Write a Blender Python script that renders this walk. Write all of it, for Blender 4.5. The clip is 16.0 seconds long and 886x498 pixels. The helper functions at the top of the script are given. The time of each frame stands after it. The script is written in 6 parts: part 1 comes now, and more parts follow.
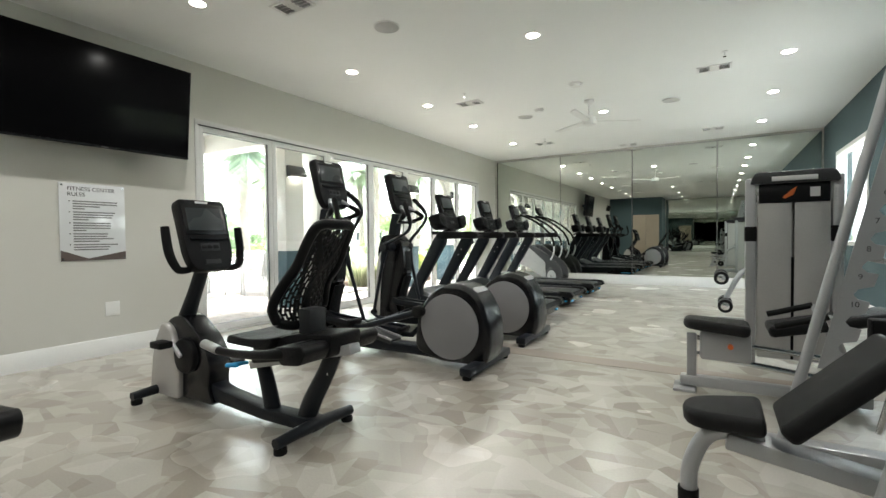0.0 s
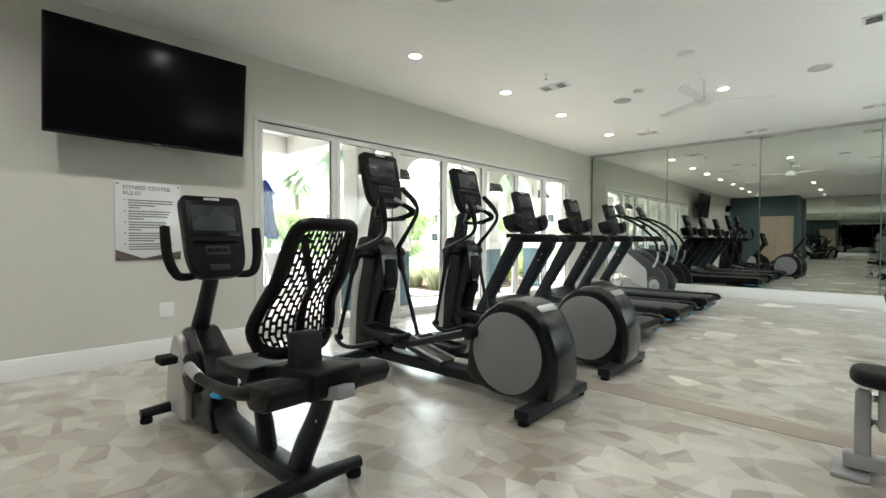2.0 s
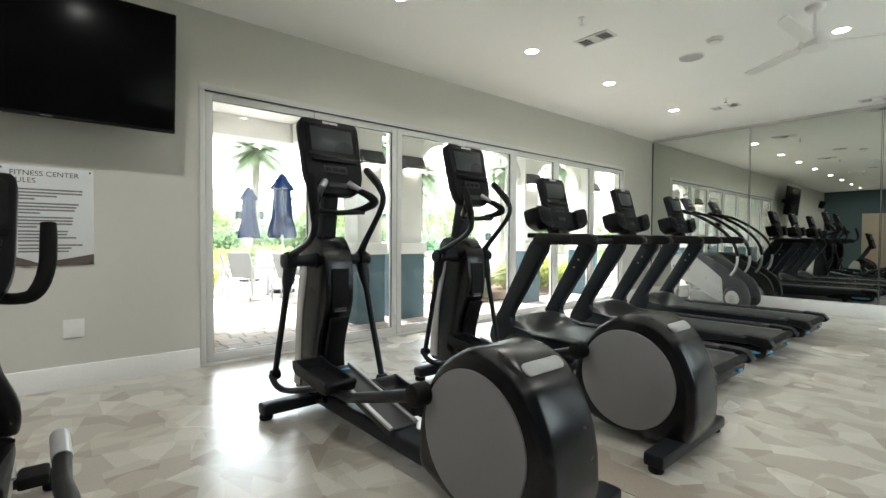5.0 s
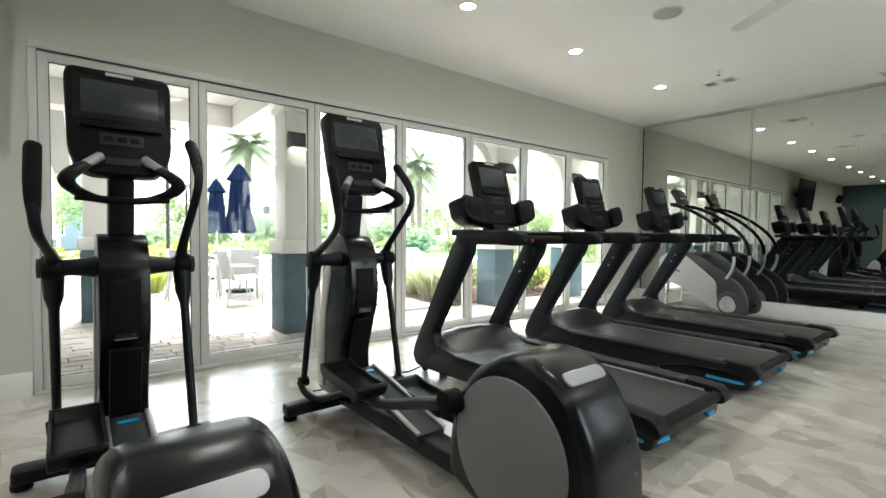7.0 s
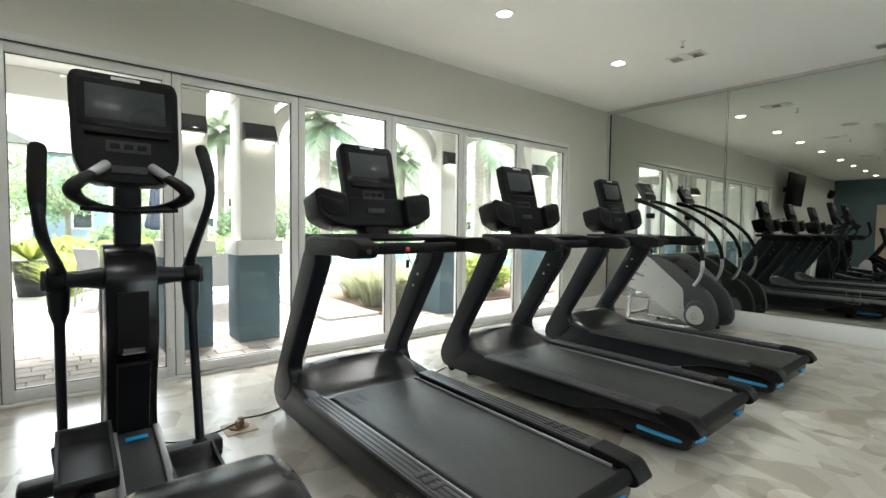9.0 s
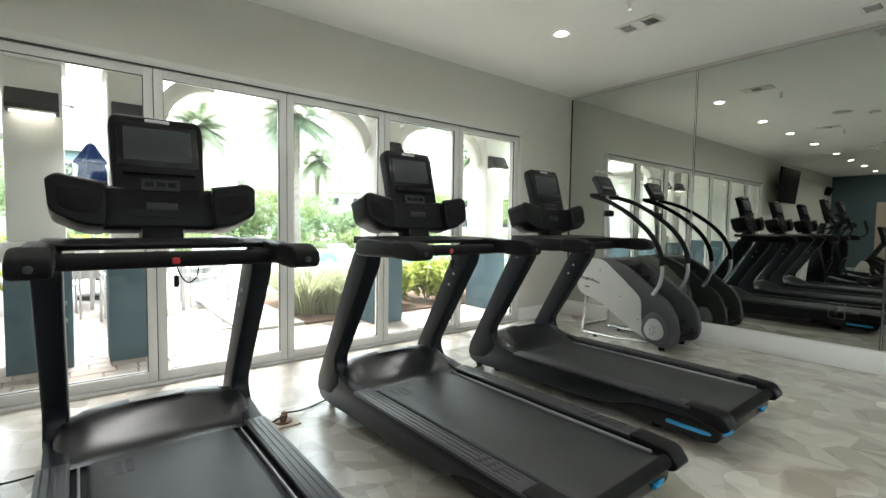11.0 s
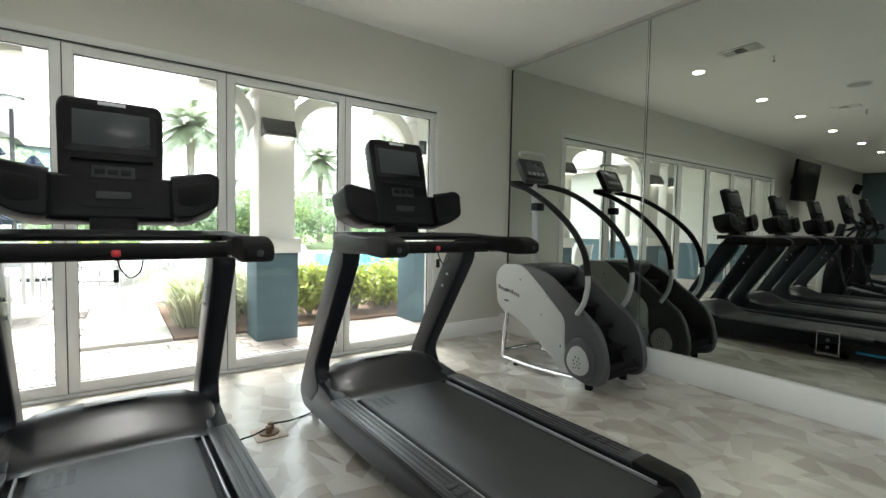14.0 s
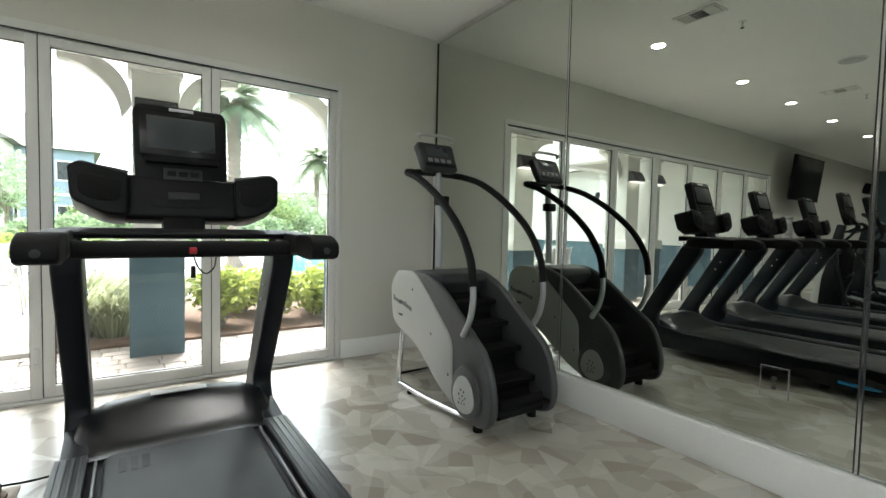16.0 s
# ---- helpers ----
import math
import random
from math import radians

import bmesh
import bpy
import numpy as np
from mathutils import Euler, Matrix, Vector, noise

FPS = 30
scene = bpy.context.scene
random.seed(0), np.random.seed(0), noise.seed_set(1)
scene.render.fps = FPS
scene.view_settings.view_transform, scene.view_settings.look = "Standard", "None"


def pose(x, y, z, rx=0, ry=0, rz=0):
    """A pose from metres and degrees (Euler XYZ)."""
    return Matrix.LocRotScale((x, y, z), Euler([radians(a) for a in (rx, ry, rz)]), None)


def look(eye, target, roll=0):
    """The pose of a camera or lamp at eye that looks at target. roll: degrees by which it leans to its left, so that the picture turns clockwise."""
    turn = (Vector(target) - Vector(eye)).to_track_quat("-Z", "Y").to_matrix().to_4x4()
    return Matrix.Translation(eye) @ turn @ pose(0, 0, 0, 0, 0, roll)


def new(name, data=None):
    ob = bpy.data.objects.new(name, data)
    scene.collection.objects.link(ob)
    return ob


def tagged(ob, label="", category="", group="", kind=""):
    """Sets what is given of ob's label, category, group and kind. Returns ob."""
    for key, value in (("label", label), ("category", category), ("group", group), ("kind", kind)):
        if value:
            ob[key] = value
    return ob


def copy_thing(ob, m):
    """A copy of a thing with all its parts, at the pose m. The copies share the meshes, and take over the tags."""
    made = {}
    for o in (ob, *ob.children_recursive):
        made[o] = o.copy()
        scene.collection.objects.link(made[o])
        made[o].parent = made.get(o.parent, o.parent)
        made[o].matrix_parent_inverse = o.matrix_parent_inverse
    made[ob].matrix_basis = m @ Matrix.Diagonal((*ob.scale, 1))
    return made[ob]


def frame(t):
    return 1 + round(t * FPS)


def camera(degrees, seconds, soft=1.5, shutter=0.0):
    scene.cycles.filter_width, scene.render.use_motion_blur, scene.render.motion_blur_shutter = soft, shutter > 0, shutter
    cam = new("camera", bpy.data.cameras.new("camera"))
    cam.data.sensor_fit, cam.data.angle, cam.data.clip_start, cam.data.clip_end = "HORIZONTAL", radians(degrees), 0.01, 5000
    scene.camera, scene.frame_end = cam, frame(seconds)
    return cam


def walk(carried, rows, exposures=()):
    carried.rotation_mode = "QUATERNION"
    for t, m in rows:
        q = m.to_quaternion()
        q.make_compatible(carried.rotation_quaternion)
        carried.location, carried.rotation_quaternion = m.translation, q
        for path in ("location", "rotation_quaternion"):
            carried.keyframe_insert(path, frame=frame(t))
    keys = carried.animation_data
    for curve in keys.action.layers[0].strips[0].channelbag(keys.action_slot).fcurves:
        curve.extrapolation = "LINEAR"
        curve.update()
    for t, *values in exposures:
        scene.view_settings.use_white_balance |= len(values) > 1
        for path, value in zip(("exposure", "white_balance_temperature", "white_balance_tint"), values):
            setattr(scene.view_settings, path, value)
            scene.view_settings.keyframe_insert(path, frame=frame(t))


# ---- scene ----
cam = camera(88.1, 16.0)
PATH = [
    (0, (0.185, 0.05, 1.076), (-0.844, 1.764, 1.027), -0.6),
    (0.5, (0.149, 0.281, 1.094), (-0.944, 1.955, 1.044), -0.7),
    (1, (0.151, 0.485, 1.09), (-0.996, 2.123, 1.041), -0.6),
    (1.5, (0.11, 0.657, 1.091), (-1.15, 2.209, 1.048), -0.3),
    (2, (0.041, 0.795, 1.095), (-1.322, 2.258, 1.053), 0.1),
    (2.5, (0.003, 0.915, 1.091), (-1.406, 2.334, 1.052), 0.1),
    (3, (-0.044, 1.113, 1.078), (-1.487, 2.497, 1.044), -0.1),
    (5.5, (-0.504, 2.368, 1.126), (-2.05, 3.635, 1.071), 0.4),
    (6, (-0.511, 2.665, 1.143), (-2.067, 3.92, 1.078), 0.4),
    (6.5, (-0.548, 2.957, 1.152), (-2.108, 4.207, 1.083), 0.5),
    (7, (-0.589, 3.255, 1.134), (-2.153, 4.499, 1.067), 0.5),
    (7.5, (-0.603, 3.549, 1.138), (-2.166, 4.796, 1.067), 0.5),
    (8, (-0.63, 3.842, 1.161), (-2.19, 5.092, 1.088), 0.5),
    (8.5, (-0.711, 4.125, 1.182), (-2.268, 5.378, 1.1), 0.8),
    (9, (-0.718, 4.416, 1.211), (-2.273, 5.671, 1.116), 0.7),
    (11.5, (-0.817, 5.801, 1.244), (-2.379, 7.045, 1.133), 1.0),
    (12, (-0.884, 6.047, 1.231), (-2.45, 7.286, 1.124), 1.3),
    (12.5, (-0.918, 6.311, 1.27), (-2.49, 7.542, 1.147), 1.1),
    (13, (-0.912, 6.594, 1.249), (-2.501, 7.803, 1.135), 1.2),
    (13.5, (-0.879, 6.924, 1.218), (-2.488, 8.108, 1.113), 1.3),
    (14, (-0.855, 7.25, 1.206), (-2.474, 8.419, 1.106), 1.1),
    (14.5, (-0.852, 7.535, 1.202), (-2.472, 8.704, 1.106), 1.3),
    (15, (-0.862, 7.832, 1.23), (-2.485, 8.995, 1.114), 1.4),
    (15.5, (-0.867, 8.164, 1.221), (-2.501, 9.312, 1.112), 1.4),
    (16, (-0.892, 8.455, 1.194), (-2.541, 9.583, 1.102), 1.3),
]
walk(cam, [(t, look(eye, target, roll)) for t, eye, target, roll in PATH], [(0, 2.96), (3, 2.83), (5.5, 2.7), (9, 2.48), (12.5, 2.3), (16, 2.22)])
SKY, SUN, CAN_W, CAN_COL = 0.15, 4.2, 1.5, (0.98, 0.985, 0.95)

# ---- world, sun, lamps ----
world = bpy.data.worlds.new("sky")
scene.world = world
world.use_nodes = True
wn, wl = world.node_tree.nodes, world.node_tree.links
sky = wn.new("ShaderNodeTexSky")
sky.sky_type = "NISHITA"
sky.sun_disc = False
sky.sun_elevation, sky.sun_rotation = radians(58), radians(250)
sky.air_density, sky.dust_density, sky.ozone_density = 1.0, 4.0, 1.0
haze = wn.new("ShaderNodeMixRGB")
haze.inputs[0].default_value = 0.75
haze.inputs[2].default_value = (9.1, 9.8, 10.2, 1)
wl.new(sky.outputs[0], haze.inputs[1])
wl.new(haze.outputs[0], wn["Background"].inputs[0])
wn["Background"].inputs[1].default_value = SKY
sun = new("sun", bpy.data.lights.new("sun", "SUN"))
sun.data.energy, sun.data.angle, sun.data.color = SUN, radians(25), (1.0, 0.98, 0.95)
sun.matrix_world = look((-30, 10, 48), (0, 5, 0))

# ---- materials ----
def mat(name, color, rough=0.5, metal=0.0, vary=0.06, grain=40.0, bump=0.02, blotch=2.0, coat=0.0, spec=0.5, random_tone=0.0):
    """A surface with fine grain, broad blotches and a slight relief."""
    m = bpy.data.materials.new(name)
    m.use_nodes = True
    n, l = m.node_tree.nodes, m.node_tree.links
    b = n["Principled BSDF"]
    b.inputs["Metallic"].default_value = metal
    b.inputs["Coat Weight"].default_value = coat
    b.inputs["Specular IOR Level"].default_value = spec
    tc = n.new("ShaderNodeTexCoord")
    fine, broad = n.new("ShaderNodeTexNoise"), n.new("ShaderNodeTexNoise")
    fine.inputs["Scale"].default_value, fine.inputs["Detail"].default_value = grain, 4
    broad.inputs["Scale"].default_value, broad.inputs["Detail"].default_value = blotch, 3
    for t in (fine, broad):
        l.new(tc.outputs["Object"], t.inputs["Vector"])
    add = n.new("ShaderNodeMath")
    add.operation = "ADD"
    l.new(fine.outputs[0], add.inputs[0])
    l.new(broad.outputs[0], add.inputs[1])
    value = n.new("ShaderNodeMapRange")
    value.inputs["From Min"].default_value, value.inputs["From Max"].default_value = 0.6, 1.4
    value.inputs["To Min"].default_value, value.inputs["To Max"].default_value = 1 - vary, 1 + vary
    l.new(add.outputs[0], value.inputs["Value"])
    hsv = n.new("ShaderNodeHueSaturation")
    hsv.inputs["Color"].default_value = (*color, 1)
    if random_tone:
        info = n.new("ShaderNodeObjectInfo")
        span = n.new("ShaderNodeMapRange")
        span.inputs["To Min"].default_value, span.inputs["To Max"].default_value = 1 - random_tone, 1 + random_tone
        l.new(info.outputs["Random"], span.inputs["Value"])
        mul = n.new("ShaderNodeMath")
        mul.operation = "MULTIPLY"
        l.new(value.outputs[0], mul.inputs[0])
        l.new(span.outputs[0], mul.inputs[1])
        l.new(mul.outputs[0], hsv.inputs["Value"])
    else:
        l.new(value.outputs[0], hsv.inputs["Value"])
    l.new(hsv.outputs[0], b.inputs["Base Color"])
    r = n.new("ShaderNodeMapRange")
    r.inputs["To Min"].default_value, r.inputs["To Max"].default_value = max(0.02, rough - 0.08), min(1, rough + 0.08)
    l.new(broad.outputs[0], r.inputs["Value"])
    l.new(r.outputs[0], b.inputs["Roughness"])
    if bump:
        bp = n.new("ShaderNodeBump")
        bp.inputs["Strength"].default_value, bp.inputs["Distance"].default_value = 0.5, bump * 0.1
        l.new(fine.outputs[0], bp.inputs["Height"])
        l.new(bp.outputs[0], b.inputs["Normal"])
    return m


def glow(name, color, strength):
    m = bpy.data.materials.new(name)
    m.use_nodes = True
    b = m.node_tree.nodes["Principled BSDF"]
    b.inputs["Base Color"].default_value = (*color, 1)
    b.inputs["Emission Color"].default_value = (*color, 1)
    b.inputs["Emission Strength"].default_value = strength
    return m


WALL = mat("greige_wall_paint", (0.594, 0.585, 0.537), 0.75, vary=0.03, grain=160, bump=0.03, blotch=0.8)
CEIL = mat("ceiling_paint", (0.86, 0.87, 0.85), 0.85, vary=0.03, grain=120, bump=0.06, blotch=0.7)
TEAL = mat("teal_wall_paint", (0.072, 0.118, 0.132), 0.7, vary=0.04, grain=150, bump=0.03, blotch=0.8)
WHITE = mat("white_trim_paint", (0.78, 0.78, 0.76), 0.45, vary=0.03, grain=60, bump=0.02)
ALU = mat("white_aluminium", (0.62, 0.62, 0.60), 0.42, vary=0.04, grain=90, bump=0.01)
BLACK = mat("black_plastic", (0.005, 0.005, 0.0058), 0.4, vary=0.15, grain=300, bump=0.02, blotch=6, spec=0.17)
SATIN = mat("black_satin_shell", (0.005, 0.005, 0.0062), 0.24, vary=0.12, grain=200, bump=0.004, blotch=5, spec=0.36)
CHAR = mat("charcoal_painted_steel", (0.0095, 0.0115, 0.015), 0.36, metal=0.0, vary=0.12, grain=250, bump=0.012, blotch=5, spec=0.22)
RUBBER = mat("black_rubber", (0.007, 0.007, 0.007), 0.62, vary=0.2, grain=220, bump=0.05, blotch=4, spec=0.15)
BELT = mat("running_belt", (0.016, 0.017, 0.0185), 0.33, vary=0.3, grain=350, bump=0.04, blotch=3, spec=0.55)
VINYL = mat("black_vinyl", (0.008, 0.008, 0.0085), 0.45, vary=0.2, grain=400, bump=0.05, blotch=8, spec=0.17)
GREY = mat("grey_plastic", (0.21, 0.205, 0.215), 0.48, vary=0.05, grain=250, bump=0.015, blotch=4)
LIGHTGREY = mat("silver_grey_plastic", (0.42, 0.42, 0.41), 0.38, vary=0.05, grain=200, bump=0.01, blotch=4)
DARKGREY = mat("dark_grey_plastic", (0.035, 0.037, 0.039), 0.42, vary=0.1, grain=200, bump=0.02, blotch=4, spec=0.25)
STEEL = mat("silver_painted_steel", (0.40, 0.405, 0.415), 0.33, metal=0.5, vary=0.06, grain=200, bump=0.01, blotch=4)
CHROME = mat("chrome", (0.75, 0.75, 0.75), 0.14, metal=1.0, vary=0.03, bump=0)
SCREEN = mat("dark_screen_glass", (0.045, 0.052, 0.055), 0.28, vary=0.1, grain=5, bump=0, spec=0.3)
TVGLASS = mat("black_screen_glass", (0.003, 0.003, 0.0035), 0.24, vary=0.1, grain=5, bump=0, spec=0.06)
BLUE = mat("bright_blue_plastic", (0.01, 0.30, 0.62), 0.35, vary=0.05)
RED = mat("red_plastic", (0.5, 0.02, 0.03), 0.4, vary=0.05)
ORANGE = mat("orange_plastic", (0.75, 0.16, 0.03), 0.4, vary=0.05)
TEXT = mat("dark_print", (0.05, 0.05, 0.05), 0.6, vary=0.02)
GREYTEXT = mat("grey_print", (0.17, 0.17, 0.17), 0.6, vary=0.05)
PALETEXT = mat("pale_print", (0.62, 0.62, 0.62), 0.5, vary=0.02)
BROWN = mat("brown_print", (0.10, 0.075, 0.065), 0.5, vary=0.05)
ACRYLIC = mat("glossy_white_board", (0.72, 0.73, 0.74), 0.12, vary=0.02, coat=0.6)
TAN = mat("tan_laminate", (0.46, 0.38, 0.30), 0.5, vary=0.06, grain=30)
BRASS = mat("bronze_brown_plug", (0.16, 0.09, 0.045), 0.5, vary=0.2)
SHROUD = mat("brushed_silver_shroud", (0.42, 0.415, 0.405), 0.38, metal=0.3, vary=0.06, grain=120, blotch=3)
CAN = glow("downlight_lens", (1.0, 0.95, 0.86), 9.0)
LENS = glow("sconce_lens", (1.0, 0.93, 0.8), 1.2)


def mirror_mat(name, tone):
    m = bpy.data.materials.new(name)
    m.use_nodes = True
    b = m.node_tree.nodes["Principled BSDF"]
    b.inputs["Base Color"].default_value = (*tone, 1)
    b.inputs["Metallic"].default_value, b.inputs["Roughness"].default_value = 1.0, 0.0
    return m


MIRROR = mirror_mat("mirror_silvering", (0.62, 0.65, 0.605))
RAILGREY = mat("ribbed_grey_plastic", (0.034, 0.035, 0.039), 0.33, vary=0.1, grain=250, bump=0.02, blotch=4)
PANELGREY = mat("satin_grey_panel", (0.37, 0.375, 0.36), 0.42, vary=0.05, grain=200, bump=0.01, blotch=4)
SHELLGREY = mat("mid_grey_shell", (0.05, 0.052, 0.054), 0.4, vary=0.08, grain=200, bump=0.015, blotch=4)
GLOSS = mat("gloss_black_cover", (0.006, 0.0065, 0.008), 0.31, vary=0.1, grain=150, bump=0.0, blotch=1.5, spec=0.75)
BIKESILVER = mat("satin_silver_cover", (0.47, 0.455, 0.44), 0.4, metal=0.25, vary=0.05, grain=160, bump=0.008, blotch=4)


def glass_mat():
    """Thin clear pane with a faint reflection; outdoor haze is mixed into its material."""
    m = bpy.data.materials.new("window_glass")
    m.use_nodes = True
    n, l = m.node_tree.nodes, m.node_tree.links
    n.remove(n["Principled BSDF"])
    clear, shine, mix, fr = (n.new("ShaderNodeBsdfTransparent"), n.new("ShaderNodeBsdfGlossy"), n.new("ShaderNodeMixShader"), n.new("ShaderNodeLayerWeight"))
    steep, span = n.new("ShaderNodeMath"), n.new("ShaderNodeMath")
    steep.operation, span.operation = "POWER", "MULTIPLY_ADD"
    steep.inputs[1].default_value, span.inputs[1].default_value, span.inputs[2].default_value = 4.5, 0.7, 0.03
    clear.inputs[0].default_value = (0.93, 0.95, 0.94, 1)
    shine.inputs["Roughness"].default_value = 0.0
    fr.inputs[0].default_value = 0.5
    l.new(fr.outputs["Facing"], steep.inputs[0])
    l.new(steep.outputs[0], span.inputs[0])
    l.new(span.outputs[0], mix.inputs[0])
    l.new(clear.outputs[0], mix.inputs[1])
    l.new(shine.outputs[0], mix.inputs[2])
    # whitish translucent share imitates glare and haze over the bright outdoors, unevenly
    veil, veil_mix = n.new("ShaderNodeBsdfTranslucent"), n.new("ShaderNodeMixShader")
    veil.inputs[0].default_value = (0.9, 0.92, 0.93, 1)
    veil_noise, amount = n.new("ShaderNodeTexNoise"), n.new("ShaderNodeMapRange")
    veil_noise.inputs["Scale"].default_value = 2.5
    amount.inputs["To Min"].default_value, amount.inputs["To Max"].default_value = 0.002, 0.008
    l.new(veil_noise.outputs[0], amount.inputs[0])
    l.new(amount.outputs[0], veil_mix.inputs[0])
    l.new(mix.outputs[0], veil_mix.inputs[1])
    l.new(veil.outputs[0], veil_mix.inputs[2])
    l.new(veil_mix.outputs[0], n["Material Output"].inputs[0])
    return m


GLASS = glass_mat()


def floor_mat():
    """Vinyl floor printed with angular shards in sand, stone and cream."""
    m = bpy.data.materials.new("shard_pattern_floor")
    m.use_nodes = True
    n, l = m.node_tree.nodes, m.node_tree.links
    b = n["Principled BSDF"]
    tc = n.new("ShaderNodeTexCoord")
    def math_node(op, a, b):
        q = n.new("ShaderNodeMath")
        q.operation = op
        for k, v in enumerate((a, b)):
            if isinstance(v, (int, float)):
                q.inputs[k].default_value = v
            elif v is not None:
                l.new(v, q.inputs[k])
        return q.outputs[0]

    # every cell is cut in two by a straight line of its own direction
    tones = []
    for turn, size, scale in ((0.35, (1.0, 1.5, 1), 4.1), (-0.95, (1.6, 1.0, 1), 3.2)):
        mp = n.new("ShaderNodeMapping")
        mp.inputs["Rotation"].default_value = (0, 0, turn)
        mp.inputs["Scale"].default_value = size
        l.new(tc.outputs["Object"], mp.inputs[0])
        v = n.new("ShaderNodeTexVoronoi")
        v.voronoi_dimensions, v.distance = "2D", "EUCLIDEAN"
        v.inputs["Scale"].default_value, v.inputs["Randomness"].default_value = scale, 0.9
        l.new(mp.outputs[0], v.inputs["Vector"])
        c = n.new("ShaderNodeSeparateColor")
        l.new(v.outputs["Color"], c.inputs[0])
        away = n.new("ShaderNodeVectorMath")
        away.operation = "SUBTRACT"
        l.new(mp.outputs[0], away.inputs[0])
        l.new(v.outputs["Position"], away.inputs[1])
        xy = n.new("ShaderNodeSeparateXYZ")
        l.new(away.outputs[0], xy.inputs[0])
        angle = math_node("MULTIPLY", c.outputs[0], 6.283)
        d = math_node("ADD", math_node("MULTIPLY", math_node("COSINE", angle, None), xy.outputs[0]), math_node("MULTIPLY", math_node("SINE", angle, None), xy.outputs[1]))
        side = math_node("GREATER_THAN", d, 0.02)
        step = math_node("SUBTRACT", c.outputs[2], c.outputs[1])
        tones.append(math_node("ADD", c.outputs[1], math_node("MULTIPLY", step, side)))
    blend = math_node("ADD", math_node("MULTIPLY", tones[0], 0.68), math_node("MULTIPLY", tones[1], 0.32))
    ramp = n.new("ShaderNodeValToRGB")
    ramp.color_ramp.interpolation = "CONSTANT"
    els = ramp.color_ramp.elements
    for pos, c in ((0.0, FLOOR_TONES[0]), (0.22, FLOOR_TONES[1]), (0.40, FLOOR_TONES[2]), (0.56, FLOOR_TONES[3]), (0.74, FLOOR_TONES[4])):
        e = els[0] if pos == 0.0 else els.new(pos)
        e.position, e.color = pos, (*c, 1)
    els.remove(els[len(els) - 1])
    l.new(blend, ramp.inputs[0])
    grain, cloud = n.new("ShaderNodeTexNoise"), n.new("ShaderNodeTexNoise")
    grain.inputs["Scale"].default_value, grain.inputs["Detail"].default_value = 90, 5
    cloud.inputs["Scale"].default_value = 1.2
    for t in (grain, cloud):
        l.new(tc.outputs["Object"], t.inputs["Vector"])
    add = n.new("ShaderNodeMath")
    l.new(grain.outputs[0], add.inputs[0])
    l.new(cloud.outputs[0], add.inputs[1])
    span = n.new("ShaderNodeMapRange")
    span.inputs["From Min"].default_value, span.inputs["From Max"].default_value = 0.6, 1.4
    span.inputs["To Min"].default_value, span.inputs["To Max"].default_value = 0.9, 1.1
    l.new(add.outputs[0], span.inputs[0])
    hsv = n.new("ShaderNodeHueSaturation")
    l.new(ramp.outputs[0], hsv.inputs["Color"])
    l.new(span.outputs[0], hsv.inputs["Value"])
    l.new(hsv.outputs[0], b.inputs["Base Color"])
    r = n.new("ShaderNodeMapRange")
    r.inputs["To Min"].default_value, r.inputs["To Max"].default_value = 0.2, 0.32
    l.new(cloud.outputs[0], r.inputs[0])
    l.new(r.outputs[0], b.inputs["Roughness"])
    b.inputs["Specular IOR Level"].default_value = 1.0
    b.inputs["Coat Weight"].default_value, b.inputs["Coat Roughness"].default_value = 0.7, 0.28
    bp = n.new("ShaderNodeBump")
    bp.inputs["Strength"].default_value, bp.inputs["Distance"].default_value = 0.4, 0.002
    l.new(grain.outputs[0], bp.inputs["Height"])
    l.new(bp.outputs[0], b.inputs["Normal"])
    return m


FLOOR_TONES = ((0.302, 0.268, 0.22), (0.367, 0.335, 0.284), (0.419, 0.391, 0.339), (0.465, 0.441, 0.389), (0.516, 0.495, 0.445))
FLOOR = floor_mat()
STRIP = mat("taupe_floor_strip", (0.27, 0.23, 0.19), 0.5, vary=0.08, grain=60, bump=0.02)


# ---- mesh helpers ----
def mesh_ob(name, bm, material, parent=None, label="", smooth=True):
    bmesh.ops.recalc_face_normals(bm, faces=bm.faces)
    me = bpy.data.meshes.new(name)
    bm.to_mesh(me)
    bm.free()
    if material:
        me.materials.append(material)
    if smooth:
        me.polygons.foreach_set("use_smooth", [True] * len(me.polygons))
        me.set_sharp_from_angle(angle=radians(38))
    ob = new(name, me)
    if parent:
        ob.parent = parent
    if label:
        ob["label"] = label
    return ob


def part(name, bm, material, parent, label=""):
    return mesh_ob(name, bm, material, parent, label)


def thing(name, label, category, m=None, group="", kind=""):
    ob = new(name)
    if m is not None:
        ob.matrix_world = m
    return tagged(ob, label, category, group, kind)


def box(bm, x0, x1, y0, y1, z0, z1, bevel=0.0, seg=2, m=None):
    t = bmesh.new()
    bmesh.ops.create_cube(t, size=1)
    bmesh.ops.scale(t, vec=(x1 - x0, y1 - y0, z1 - z0), verts=t.verts)
    bmesh.ops.translate(t, vec=((x0 + x1) / 2, (y0 + y1) / 2, (z0 + z1) / 2), verts=t.verts)
    if bevel:
        bmesh.ops.bevel(t, geom=list(t.edges), offset=bevel, segments=seg, profile=0.5, affect="EDGES", clamp_overlap=True)
    return merge(bm, t, m)


